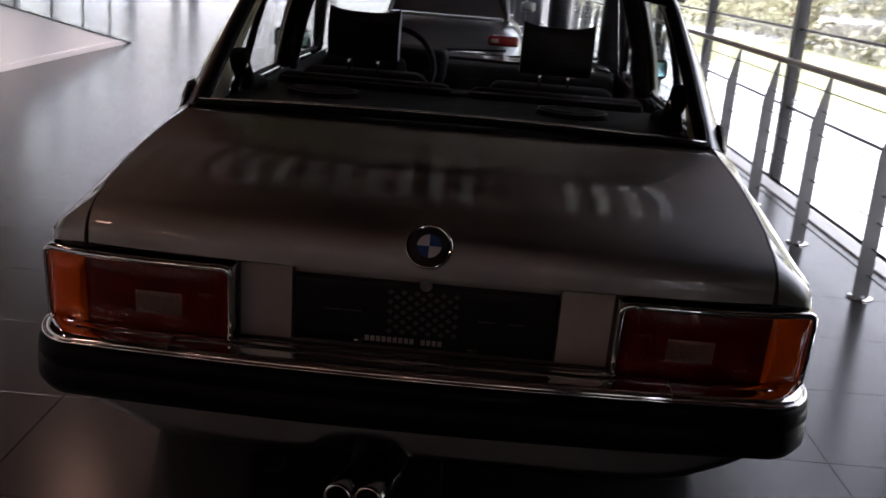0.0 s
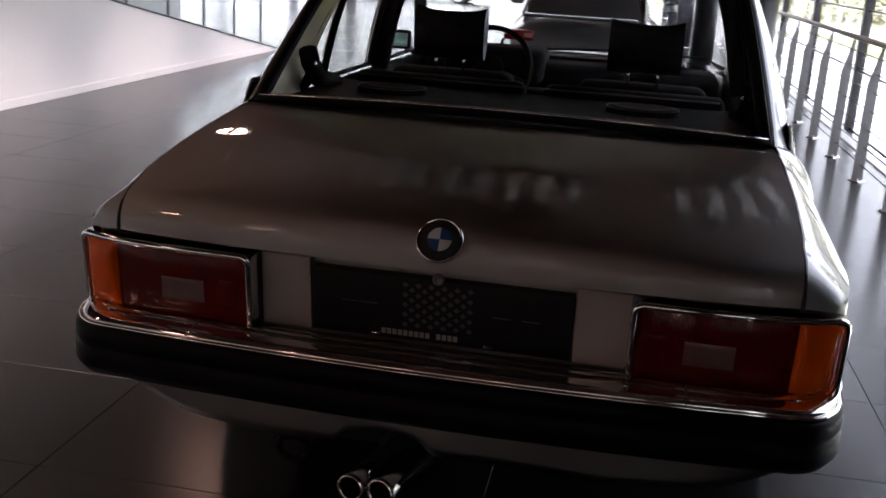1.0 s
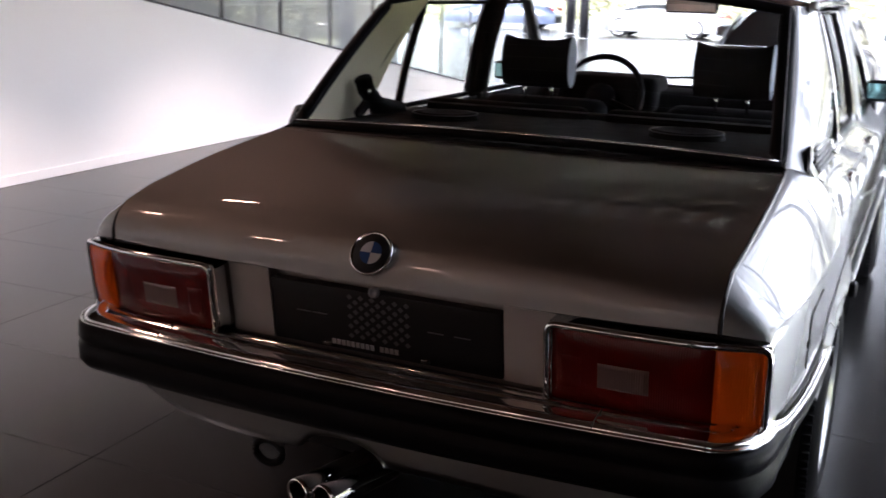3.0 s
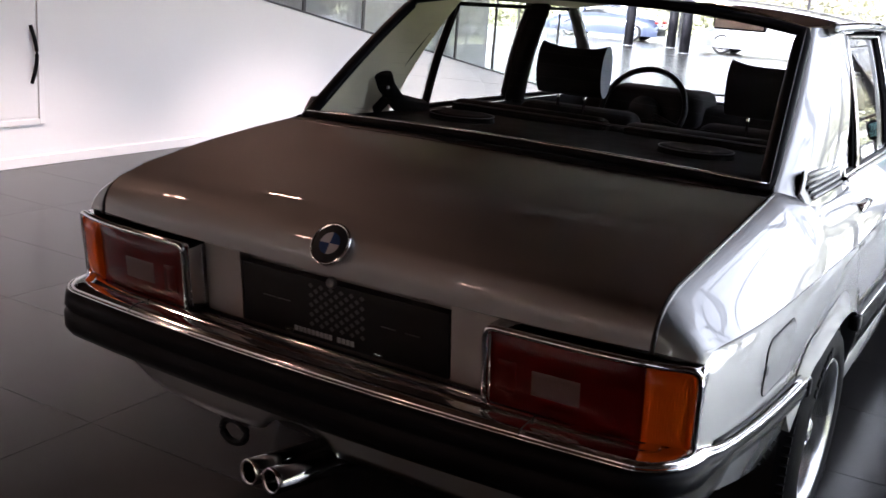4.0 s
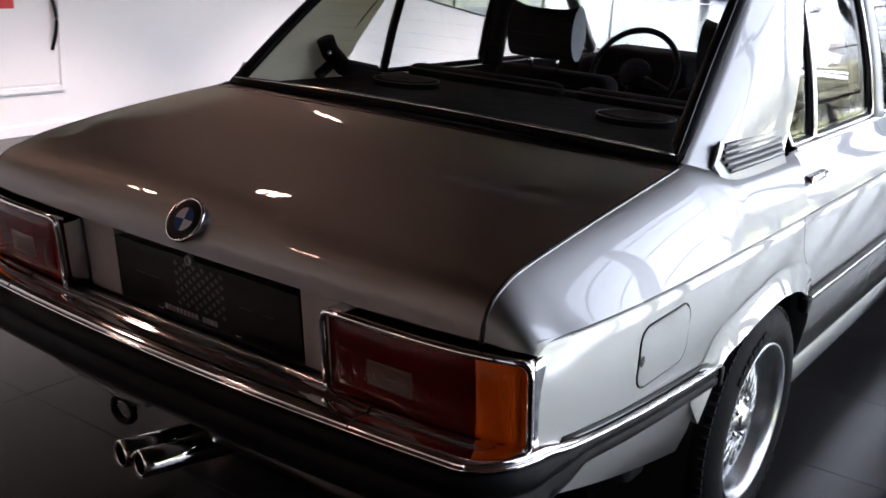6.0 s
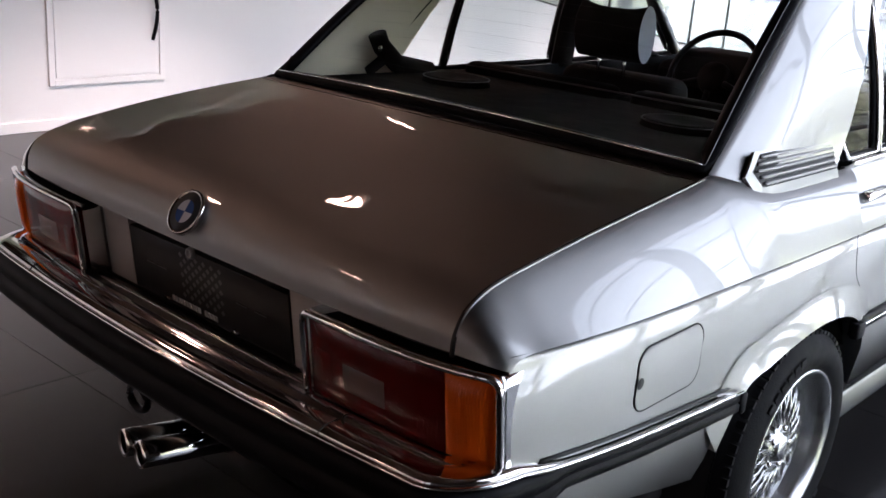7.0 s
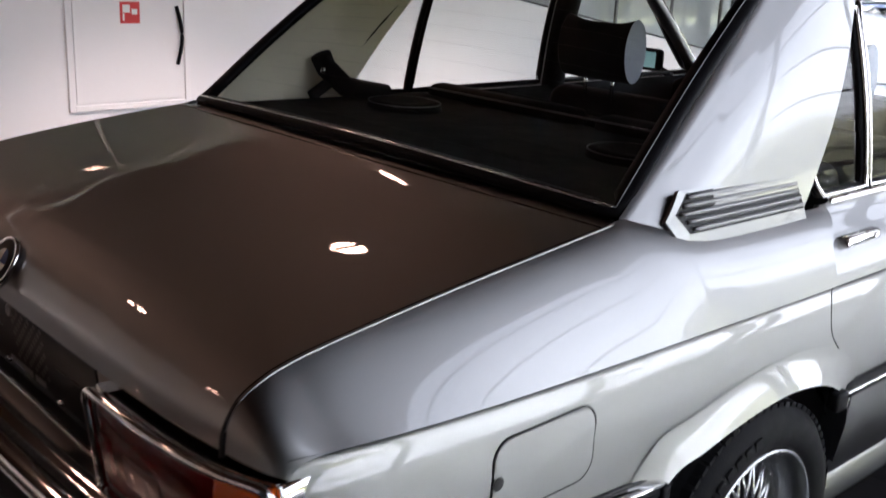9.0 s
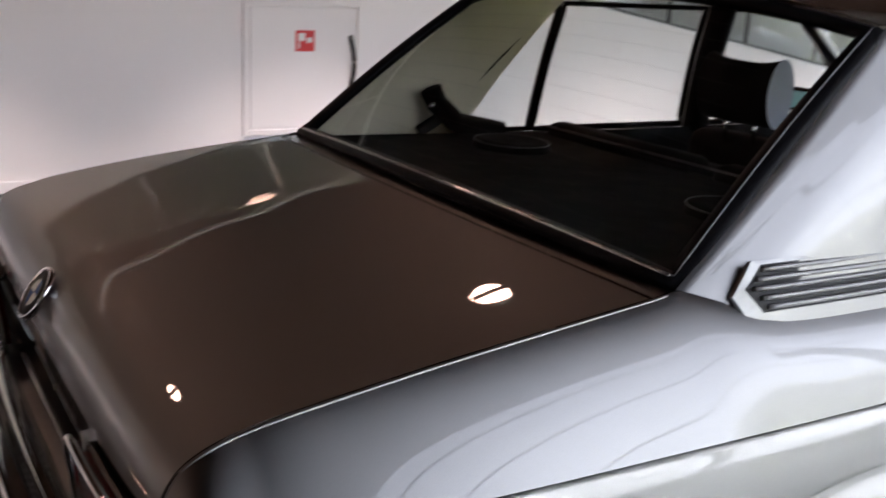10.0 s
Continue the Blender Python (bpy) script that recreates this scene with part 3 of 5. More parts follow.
part("headlining", grid(lambda u, v: tuple(Vector(roof(0.02 + 0.96 * u, 0.01 + 0.98 * v)) - Vector((0, 0, 0.022))), 24, 12), CREAM, car, "cream cloth headlining")


# rear window
def rear_glass(u, v):
    k = 2 * u - 1
    a = Vector((k * 0.679, 0.712 - 0.030 * (1 - k * k), 0.986 + 0.018 * (1 - k * k)))
    b = Vector((k * 0.612, 1.150 - 0.035 * (1 - k * k), 1.338 + 0.045 * (1 - abs(k) ** 2.6)))
    p = a.lerp(b, v)
    p.z += 0.012 * math.sin(math.pi * v)
    return tuple(p)


rg = part("rear_window", grid(rear_glass, 24, 16), GLASS, car, "clear rear window with fine heating lines")
rg.visible_shadow = False
edge_loop = [rear_glass(i / 24, 0) for i in range(25)] + [rear_glass(1, i / 16) for i in range(1, 17)] + [rear_glass(1 - i / 24, 1) for i in range(1, 25)] + [rear_glass(0, 1 - i / 16) for i in range(1, 16)]
part("window_seal", tube(edge_loop, 0.023, 10, True, 0.62), RUBBER, rg, "black rubber window seal")
part("window_trim", tube([tuple(Vector(p) + Vector((0.006 if p[0] > 0 else -0.006, -0.010, 0.013))) for p in edge_loop[22:44]], 0.0010, 6), SLAT, rg)
part("window_trim", tube([tuple(Vector(p) + Vector((0, -0.012, 0.012))) for p in edge_loop[0:25]], 0.0028, 6), CHROME, rg)
lines = join(*[tube([tuple(Vector(rear_glass(u / 10, 0.08 + 0.82 * k / 10)) - Vector((0, -0.002, 0.003))) for u in range(1, 10)], 0.00016, 3) for k in range(11)])
part("heating_lines", lines, WIRE, rg)

# side glazing: quarter light, rear door, front door

def side_glass_x(z):
    return 0.753 + (0.650 - 0.753) * (z - 0.945) / (1.345 - 0.945) + 0.012 * math.sin(math.pi * min(1, max(0, (z - 0.945) / 0.4)))


def window(rear, front, z0, z1, name, parent_label):
    """A pane and its frame between two edges, each given by rows of (z, y)."""
    def pt(u, v, out=0.0):
        z = z0 + (z1 - z0) * v
        return (side_glass_x(z) + out, lerp(rear, z) + (lerp(front, z) - lerp(rear, z)) * u, z)
    pane_mesh = grid(lambda u, v: pt(u, v, -0.008), 8, 14)
    loop = [pt(0, v / 14) for v in range(14)] + [pt(u / 8, 1) for u in range(8)] + [pt(1, 1 - v / 14) for v in range(14)] + [pt(1 - u / 8, 0) for u in range(8)]
    for sgn in (1, -1):
        m = pane_mesh if sgn > 0 else mirrored(pane_mesh)
        g = part(name, m, GLASS, car, parent_label)
        g.visible_shadow = False
        lp = [(sgn * x, y, z) for x, y, z in loop]
        part("rubber", tube([(x - sgn * 0.010, y, z) for x, y, z in lp], 0.0085, 6, True), RUBBER, g)
        part("frame", tube([(x + sgn * 0.003, y, z) for x, y, z in lp], 0.0048, 6, True), CHROME, g)


window([(0.962, 1.268), (0.99, 1.240), (1.03, 1.222), (1.07, 1.226), (1.13, 1.262), (1.20, 1.322), (1.27, 1.392), (1.318, 1.446)],
       [(0.962, 1.446), (1.318, 1.462)], 0.962, 1.318, "quarter_light", "fixed triangular quarter light")
window([(0.962, 1.462), (1.33, 1.478)], [(0.962, 2.052), (1.33, 2.020)], 0.962, 1.33, "rear_door_window", "rear door window")
window([(0.962, 2.140), (1.33, 2.100)], [(0.962, 2.93), (1.33, 2.46)], 0.962, 1.33, "front_door_window", "front door window")
for sgn in (1, -1):
    pil = [(sgn * (side_glass_x(0.95 + 0.4 * i / 8) - 0.004), 2.100 - 0.038 * i / 8, 0.95 + 0.4 * i / 8) for i in range(9)]
    part("centre_pillar", tube(pil, 0.03, 8, False), PAINT, car)
    part("pillar_lining", tube([(x - sgn * 0.032, y, z) for x, y, z in pil], 0.042, 8), VINYL, car)
    apil = [(sgn * (0.748 + (0.631 - 0.748) * i / 10), 3.0 - 0.60 * i / 10, 0.955 + 0.395 * i / 10 + 0.01 * math.sin(math.pi * i / 10)) for i in range(11)]
    part("front_pillar", tube(apil, 0.028, 8), PAINT, car)
    gut = [(sgn * (RW + 0.018 + 0.010 * math.sin(math.pi * i / 20)), 1.24 + 1.15 * i / 20, 1.352 + 0.010 * math.sin(math.pi * i / 20)) for i in range(21)]
    part("rain_gutter", tube(gut, 0.014, 6), PAINT, car)
    part("belt_trim", tube([(sgn * 0.760, 1.28 + 1.72 * i / 20, 0.951) for i in range(21)], 0.008, 6), CHROME, car, "chrome strip under the side windows")

# doors, front wings, bonnet
for nm, y0, y1 in (("rear_door", 1.227, 2.098), ("front_door", 2.103, 2.985), ("front_wing", 2.990, 4.44)):
    top = grid(lambda u, v, a=y0, b=y1: (side_x(a + (b - a) * u, CREASE + (0.942 - CREASE) * v) if b < 3.2 else side_x(a + (b - a) * u, CREASE + (0.885 - CREASE) * v), a + (b - a) * u, CREASE + ((0.942 if b < 3.2 else 0.885) - CREASE) * v), 30, 10)
    top = [(x, y + gap_shift(y, z), z) for x, y, z in top[0]], top[1]
    both(nm, join(top, side_panel(y0, y1, 0.31)), PAINT)
for y, z0 in ((1.2245, 0.62), (2.1005, 0.32), (2.9875, 0.32)):
    both("door_gap", tube([(side_x(y, z) - 0.006, y + gap_shift(y, z), z) for z in [z0 + (0.94 - z0) * i / 16 for i in range(17)]], 0.005, 5), BLACK)


def bonnet(u, v):
    k = 2 * u - 1
    y = 2.99 + 1.44 * v
    w = lerp([(2.99, 0.745), (3.6, 0.745), (4.1, 0.725), (4.43, 0.66)], y)
    z = lerp([(2.99, 0.945), (3.3, 0.92), (3.8, 0.893), (4.25, 0.865), (4.43, 0.80)], y)
    return (k * w, y + 0.03 * (1 - k * k) * v, z + 0.02 * (1 - abs(k) ** 4))


part("bonnet", grid(bonnet, 24, 30), PAINT, car)
wsh = part("windscreen", grid(lambda u, v: ((2 * u - 1) * (0.71 + (0.59 - 0.71) * v), 3.0 - 0.59 * v + 0.06 * (1 - (2 * u - 1) ** 2), 0.965 + 0.385 * v + 0.03 * (1 - (2 * u - 1) ** 2) * v), 16, 10), GLASS, car)
wsh.visible_shadow = False
for wx in (-0.25, 0.2):
    part("wiper", tube([(wx, 3.02, 0.985), (wx + 0.2, 3.0, 1.0), (wx + 0.42, 2.985, 1.012)], 0.006, 6), RUBBER, wsh)
part("front_panel", grid(lambda u, v: ((2 * u - 1) * 0.72, 4.44 + 0.03 * (1 - (2 * u - 1) ** 2), 0.40 + 0.42 * v), 12, 6), PAINT, car)
part("grille", box(-0.40, 0.40, 4.44, 4.49, 0.60, 0.79, 0.006), RUBBER, car, "black front grille")
part("grille_surround", join(box(-0.085, -0.01, 4.47, 4.51, 0.59, 0.82, 0.012), box(0.01, 0.085, 4.47, 4.51, 0.59, 0.82, 0.012)), CHROME, car)
for x in (-0.63, -0.475, 0.475, 0.63):
    part("headlamp", moved(lathe([(0.0, 0.03), (0.06, 0.022), (0.073, 0.0), (0.078, 0.0), (0.078, -0.04)], 24), pose(x, 4.485, 0.70, 0, 0, 90)), CLEAR, car)

# underside
part("floor_pan", box(-0.70, 0.70, 0.62, 4.3, 0.24, 0.32, 0.02), BLACK, car)
for ya in AXLES:
    for sgn in (1, -1):
        part("wheel_house", moved(lathe([(0.352, -0.26), (0.352, 0.0)], 28), pose(sgn * 0.80 if sgn > 0 else -0.54, ya, WHEEL_Z)), BLACK, car)
        part("wheel_house", box(sgn * 0.53 - 0.01, sgn * 0.53 + 0.01, ya - 0.36, ya + 0.36, 0.2, 0.72), BLACK, car)
both("sill", box(0.70, 0.785, 1.40, 3.33, 0.215, 0.315, 0.02), PAINT)

# wheel arch lips: a broad flare that turns out towards the opening
for ya in AXLES:
    for sgn in (1, -1):
        def flare(u, v):
            y = ya - 0.40 + 0.706 * u
            z = arch_z(y, 0.36)
            d = (y - ya) / 0.40
            top = min(z + 0.072 * v, 0.79)
            return (sgn * (side_x(y, top) + 0.0015 + 0.016 * (1 - v) ** 1.5), y + 0.05 * d * v, top)
        part("wheel_arch_lip", grid(flare, 60, 8), PAINT, car)
        part("arch_flange", grid(lambda u, v: (sgn * (side_x(ya - 0.40 + 0.706 * u, arch_z(ya - 0.40 + 0.706 * u, 0.36)) + 0.0175 - 0.05 * v), ya - 0.40 + 0.706 * u, arch_z(ya - 0.40 + 0.706 * u, 0.36) + 0.004 * v), 60, 2), PAINT, car)
# rear panel and valance
part("rear_panel", grid(lambda u, v: ((2 * u - 1) * 0.778, 0.016, 0.56 + 0.232 * v), 40, 6), PAINT, car)
# black sheet standing in for the shade under the lid's overhang
part("boot_lip_shade", grid(lambda u, v: ((2 * u - 1) * 0.775, rear_y((2 * u - 1) * 0.775) + 0.002 + 0.072 * v, 0.788 + 0.004 * v), 30, 2), BLACK, car)
APRON = [(0.0, 0.349), (0.23, 0.349), (0.385, 0.347), (0.53, 0.359), (0.59, 0.371), (0.70, 0.414), (0.775, 0.46)]


def apron(u, v):
    """Painted skirt under the bumper, turned under at its lower edge and notched over the exhaust."""
    x = (2 * u - 1) * 0.775
    low = lerp(APRON, abs(x)) + 0.045 * max(0.0, 1 - ((x + 0.115) / 0.105) ** 2) ** 0.5
    y = 0.03 * (abs(x) / 0.775) ** 6
    if v > 0.8:
        return (x, y + 0.012 + 0.14 * (v - 0.8), low - 0.004 + 0.02 * (v - 0.8))
    return (x, y + 0.010 * (v / 0.8) ** 2, 0.60 + (low - 0.60) * v / 0.8)


part("rear_valance", grid(apron, 120, 15), PAINT, car)
SILL = [(0.05, 0.606), (0.0, 0.608), (-0.009, 0.605), (-0.013, 0.598), (-0.010, 0.575)]
part("rear_sill", grid(lambda u, v: ((2 * u - 1) * 0.786, rear_y((2 * u - 1) * 0.786) + lerp([(i / 4, *p) for i, p in enumerate(SILL)], v)[0], lerp([(i / 4, *p) for i, p in enumerate(SILL)], v)[1]), 48, 16), PAINT, car)


def rear_strip(x0, x1, z0, z1, depth, bulge=0.0, n=12, edge=0.006):
    """A slab that follows the rear of the car, with a softly domed face."""
    def front(u, v):
        x, z = x0 + (x1 - x0) * u, z0 + (z1 - z0) * v
        rim = min(1.0, min(u, 1 - u) * abs(x1 - x0) / edge, min(v, 1 - v) * (z1 - z0) / edge)
        dome = bulge * (1 - (2 * u - 1) ** 4) * (1 - (2 * v - 1) ** 4)
        return (x, rear_y(x) + lean(z) - depth - dome + edge * 0.6 * (1 - rim), z)
    def shell(u, v):
        w = [(x0, z0), (x1, z0), (x1, z1), (x0, z1), (x0, z0)]
        k = min(int(u * 4), 3)
        f = u * 4 - k
        x, z = w[k][0] + (w[k + 1][0] - w[k][0]) * f, w[k][1] + (w[k + 1][1] - w[k][1]) * f
        y0 = rear_y(x) + lean(z) - depth + edge * 0.6
        return (x, y0 + (max(rear_y(x) + 0.03, 0.014) - y0) * v, z)
    return join(grid(front, n, 10), grid(shell, 32, 1))


def ring_path(x0, x1, z0, z1, r, depth):
    pts = []
    for cx, cz, a0 in ((x1 - r, z1 - r, 0), (x0 + r, z1 - r, 90), (x0 + r, z0 + r, 180), (x1 - r, z0 + r, 270)):
        for i in range(5):
            a = radians(a0 + 90 * i / 4)
            pts.append((cx + r * math.cos(a), cz + r * math.sin(a)))
    out = []
    for i, (x, z) in enumerate(pts):
        nx, nz = pts[(i + 1) % len(pts)]
        m = 8 if math.hypot(nx - x, nz - z) > 0.08 else 1
        for k in range(m):
            xx, zz = x + (nx - x) * k / m, z + (nz - z) * k / m
            out.append((xx, rear_y(xx) + lean(zz) - depth, zz))
    return out


for sgn in (1, -1):
    lamp = part("rear_lamp", rear_strip(min(sgn * 0.392, sgn * 0.789), max(sgn * 0.392, sgn * 0.789), 0.612, 0.779, 0.006, 0.0, 20), CHROME, car, "wide red and amber rear lamp in a chrome frame")
    part("red_lens", rear_strip(min(sgn * 0.400, sgn * 0.698), max(sgn * 0.400, sgn * 0.698), 0.622, 0.769, 0.016, 0.006, 20), RED, lamp, "dark red ribbed lens")
    part("amber_lens", rear_strip(min(sgn * 0.6995, sgn * 0.781), max(sgn * 0.6995, sgn * 0.781), 0.622, 0.769, 0.018, 0.010, 16, 0.010), AMBER, lamp, "amber turn signal lens")
    part("reversing_lens", rear_strip(min(sgn * 0.492, sgn * 0.588), max(sgn * 0.492, sgn * 0.588), 0.664, 0.714, 0.0245, 0.0, 6, 0.004), CLEAR, lamp, "milky reversing lamp window")
    part("reflector", rear_strip(min(sgn * 0.42, sgn * 0.46), max(sgn * 0.42, sgn * 0.46), 0.655, 0.72, 0.0235, 0.0, 4, 0.004), RED, lamp)
    part("frame", tube(ring_path(min(sgn * 0.392, sgn * 0.789), max(sgn * 0.392, sgn * 0.789), 0.613, 0.778, 0.018, 0.019), 0.0074, 8, True), CHROME, lamp, "chrome lamp frame")
    part("screw", moved(lathe([(0.0, 0.004), (0.006, 0.003), (0.007, 0.0)], 8), pose(sgn * 0.388, rear_y(0.39) - 0.024, 0.618, 0, 0, -90)), CHROME, lamp)
    part("panel_plate", rear_strip(min(sgn * 0.279, sgn * 0.386), max(sgn * 0.279, sgn * 0.386), 0.612, 0.776, -0.040, 0.0, 6), PANEL, car, "pale beige panel beside the number plate")
part("rear_panel_trim", tube([(x / 20 * 0.386, -0.030, 0.609) for x in range(-20, 21)], 0.0055, 6), CHROME, car)

# number plate carrier, its print left as plain marks
plate = part("plate_carrier", rear_strip(-0.274, 0.274, 0.614, 0.756, -0.0385, 0.0, 10), PLATE, car, "black dealer plate with a chequered patch")


def plate_face(x, z, out=0.002):
    return (x, rear_y(x) + lean(z) + 0.0385 - out, z)


def plate_bar(x0, x1, z0, z1, out=0.0016):
    """A thin raised print on the plate."""
    v = [plate_face(x, z, o) for o in (out, -0.001) for x, z in ((x0, z0), (x1, z0), (x1, z1), (x0, z1))]
    return v, [(0, 1, 2, 3), (0, 4, 5, 1), (1, 5, 6, 2), (2, 6, 7, 3), (3, 7, 4, 0)]


marks = []
for i in range(11):
    for j in range(9):
        if (i + j) % 2 == 0:
            cx, cz = -0.072 + 0.0136 * i, 0.652 + 0.0112 * j
            marks.append(([plate_face(a, b, 0.0014) for a, b in ((cx - 0.0072, cz), (cx, cz - 0.0065), (cx + 0.0072, cz), (cx, cz + 0.0065))], [(0, 1, 2, 3)]))
part("chequer_print", join(*marks), PLATE_GREY, plate, "grey chequered print", smooth=False)
part("dealer_print", join(*[plate_bar(-0.122 + 0.0118 * i, -0.1135 + 0.0118 * i, 0.625, 0.637) for i in range(14) if i != 9]), PLATE_PALE, plate, "row of pale lettering", smooth=False)
for x in (-0.19, -0.15, 0.13, 0.19):
    part("plate_mark", plate_bar(x - 0.018, x + 0.018, 0.690, 0.6925), PLATE_GREY, plate, smooth=False)
for x in (-0.135, 0.105):
    part("plate_clip", plate_bar(x - 0.010, x + 0.010, 0.620, 0.628, 0.006), CHROME, plate)
part("boot_lock", moved(lathe([(0.0, 0.004), (0.006, 0.004), (0.0065, 0.008), (0.011, 0.008), (0.013, 0.0)], 16), pose(0, -0.040, 0.768, 0, 0, -90)), SLAT, car)

# round badge on the boot lid
bm_pose = Matrix.Translation((0, -0.0495, 0.852)) @ Euler((radians(-34), 0, 0)).to_matrix().to_4x4() @ Euler((0, 0, radians(-90))).to_matrix().to_4x4()
badge = part("badge", moved(lathe([(0.0, 0.003), (0.041, 0.003), (0.043, 0.007), (0.0465, 0.007), (0.0475, 0.003), (0.0475, -0.004), (0.0, -0.004)], 40), bm_pose), CHROME, car, "round enamel badge in a chrome rim")
part("badge_ring", moved(lathe([(0.0, 0.0065), (0.041, 0.0055), (0.041, 0.002)], 40), bm_pose), BLACK, badge)
for k in range(4):
    fan = [(0.0072, 0, 0)] + [(0.0072, 0.0245 * math.cos(radians(90 * k + 15 * i)), 0.0245 * math.sin(radians(90 * k + 15 * i))) for i in range(7)]
    part("badge_field", moved((fan, [(0, i, i + 1) for i in range(1, 7)]), bm_pose), WHITE if k % 2 else BLUE, badge, smooth=False)


# rear bumper
def bumper_path(front, n_side=14):
    pts = []
    for i in range(n_side):
        y = front + (0.03 - front) * i / n_side
        pts.append((half_width(max(y, 0.0)) + 0.002, y, 1.0, 0.0))
    for i in range(13):
        a = radians(90 * i / 12)
        nx, ny = math.cos(a), -math.sin(a)
        pts.append((0.700 + 0.092 * nx, 0.03 + 0.140 * ny, nx, ny))
    for i in range(1, 12):
        x = 0.700 * (1 - i / 11)
        pts.append((x, -0.110 - 0.032 * (1 - (x / 0.7) ** 2), 0.0, -1.0))
    full = pts + [(-x, y, -nx, ny) for x, y, nx, ny in reversed(pts[:-1])]
    out = []
    for x, y, nx, ny in full:
        drop = -0.040 * max(0.0, min(1.0, y / 0.69))
        out.append((x, y, drop, nx, ny))
    return out


bumper = part("rear_bumper", sweep(bumper_path(0.690), [(-0.075, 0.616), (-0.066, 0.623), (-0.050, 0.625), (-0.044, 0.618), (-0.039, 0.616), (-0.034, 0.622), (-0.020, 0.622), (-0.006, 0.620), (0.004, 0.616), (0.010, 0.610), (0.006, 0.603), (-0.075, 0.603)]), CHROME, car, "chrome bumper wrapping round the rear with black rubber facing")
for v in bumper.data.vertices:
    if v.co.y > 0.03:
        drop = -0.040 * min(1.0, v.co.y / 0.69)
        if v.co.z > 0.604 + drop:
            v.co.z = 0.603 + drop + (v.co.z - 0.603 - drop) * max(0.28, 1 - (v.co.y - 0.03) * 7)
part("rubber_facing", sweep(bumper_path(0.700), [(-0.05, 0.603), (0.010, 0.603), (0.022, 0.596), (0.025, 0.566), (0.019, 0.560), (0.019, 0.552), (0.026, 0.546), (0.025, 0.512), (0.012, 0.494), (-0.05, 0.490)]), RUBBER, bumper, "thick black rubber strip")
slim = bpy.data.objects["rubber_facing"]
for v in slim.data.vertices:
    if v.co.y > 0.0:
        drop = -0.040 * min(1.0, max(0.0, v.co.y) / 0.69)
        v.co.z = 0.603 + drop + (v.co.z - 0.603 - drop) * max(0.42, 1 - v.co.y * 4.5)
        if v.co.y > 0.03:
            edge_x = half_width(v.co.y) + 0.002
            v.co.x = math.copysign(edge_x + (abs(v.co.x) - edge_x) * max(0.55, 1 - (v.co.y - 0.03) * 4), v.co.x)
part("bead", tube([(x + nx * 0.013, y + ny * 0.013, z + 0.6065) for x, y, z, nx, ny in bumper_path(0.690)], 0.0042, 6), CHROME, bumper)
part("body_seal", tube([(x - nx * 0.004, y - ny * 0.004, z + 0.6155) for x, y, z, nx, ny in bumper_path(0.690)[:14]], 0.0045, 6), BLACK, bumper)
for sgn in (1, -1):
    part("joint", tube([(sgn * 0.505, -0.1257 - o, z + 0.0004) for o, z in ((-0.066, 0.623), (-0.050, 0.625), (-0.040, 0.617), (-0.034, 0.622), (-0.006, 0.620), (0.004, 0.616), (0.010, 0.610))], 0.0012, 5), BLACK, bumper)
    part("end_cap", box(sgn * 0.842 - 0.012, sgn * 0.842 + 0.012, 0.682, 0.706, 0.518, 0.564, 0.006), RUBBER, bumper)

# exhaust and tow eye
exhaust = part("exhaust", tube([(-0.10, 0.45, 0.27), (-0.10, 0.10, 0.285)], 0.05, 12), BLACK, car)
for x in (-0.147, -0.083):
    tip = moved(lathe([(0.024, 0.0), (0.030, -0.004), (0.031, 0.01), (0.030, 0.22), (0.024, 0.22), (0.024, 0.0)], 24), pose(x, -0.115, 0.312, 0, 0, 77) @ pose(0, 0, 0, 0, 2, 0))
    part("tailpipe", tip, CHROME, exhaust, "chrome tailpipe")
part("rear_box", moved(lathe([(0.0, -0.25), (0.09, -0.25), (0.10, -0.23), (0.10, 0.23), (0.09, 0.25), (0.0, 0.25)], 20), pose(-0.1, 0.28, 0.33)), BLACK, exhaust)
part("tow_eye", tube([(-0.318 + 0.038 * math.cos(a), 0.022, 0.312 + 0.029 * math.sin(a)) for a in [2 * math.pi * i / 20 for i in range(20)]], 0.0095, 8, True), RUBBER, car, "black ring-shaped towing eye")
part("tow_bracket", box(-0.362, -0.272, 0.016, 0.030, 0.334, 0.352, 0.004), BLACK, car)


# air outlet grilles on the rear pillars
SEAM_Y = [(r[2], r[1], r[3]) for r in SEAM[9:]]


def pillar_x(y, z, out=0.0):
    x, zz = lerp(SEAM_Y, y)
    return x - 0.30 * (z - zz) + 0.004 + out


def vent_z(v, y):
    return 0.956 + 0.066 * v - 0.008 * (y - 0.8)


def vent_pt(y, v, out):
    z = vent_z(v, y)
    return (pillar_x(y, z, out), y, z)


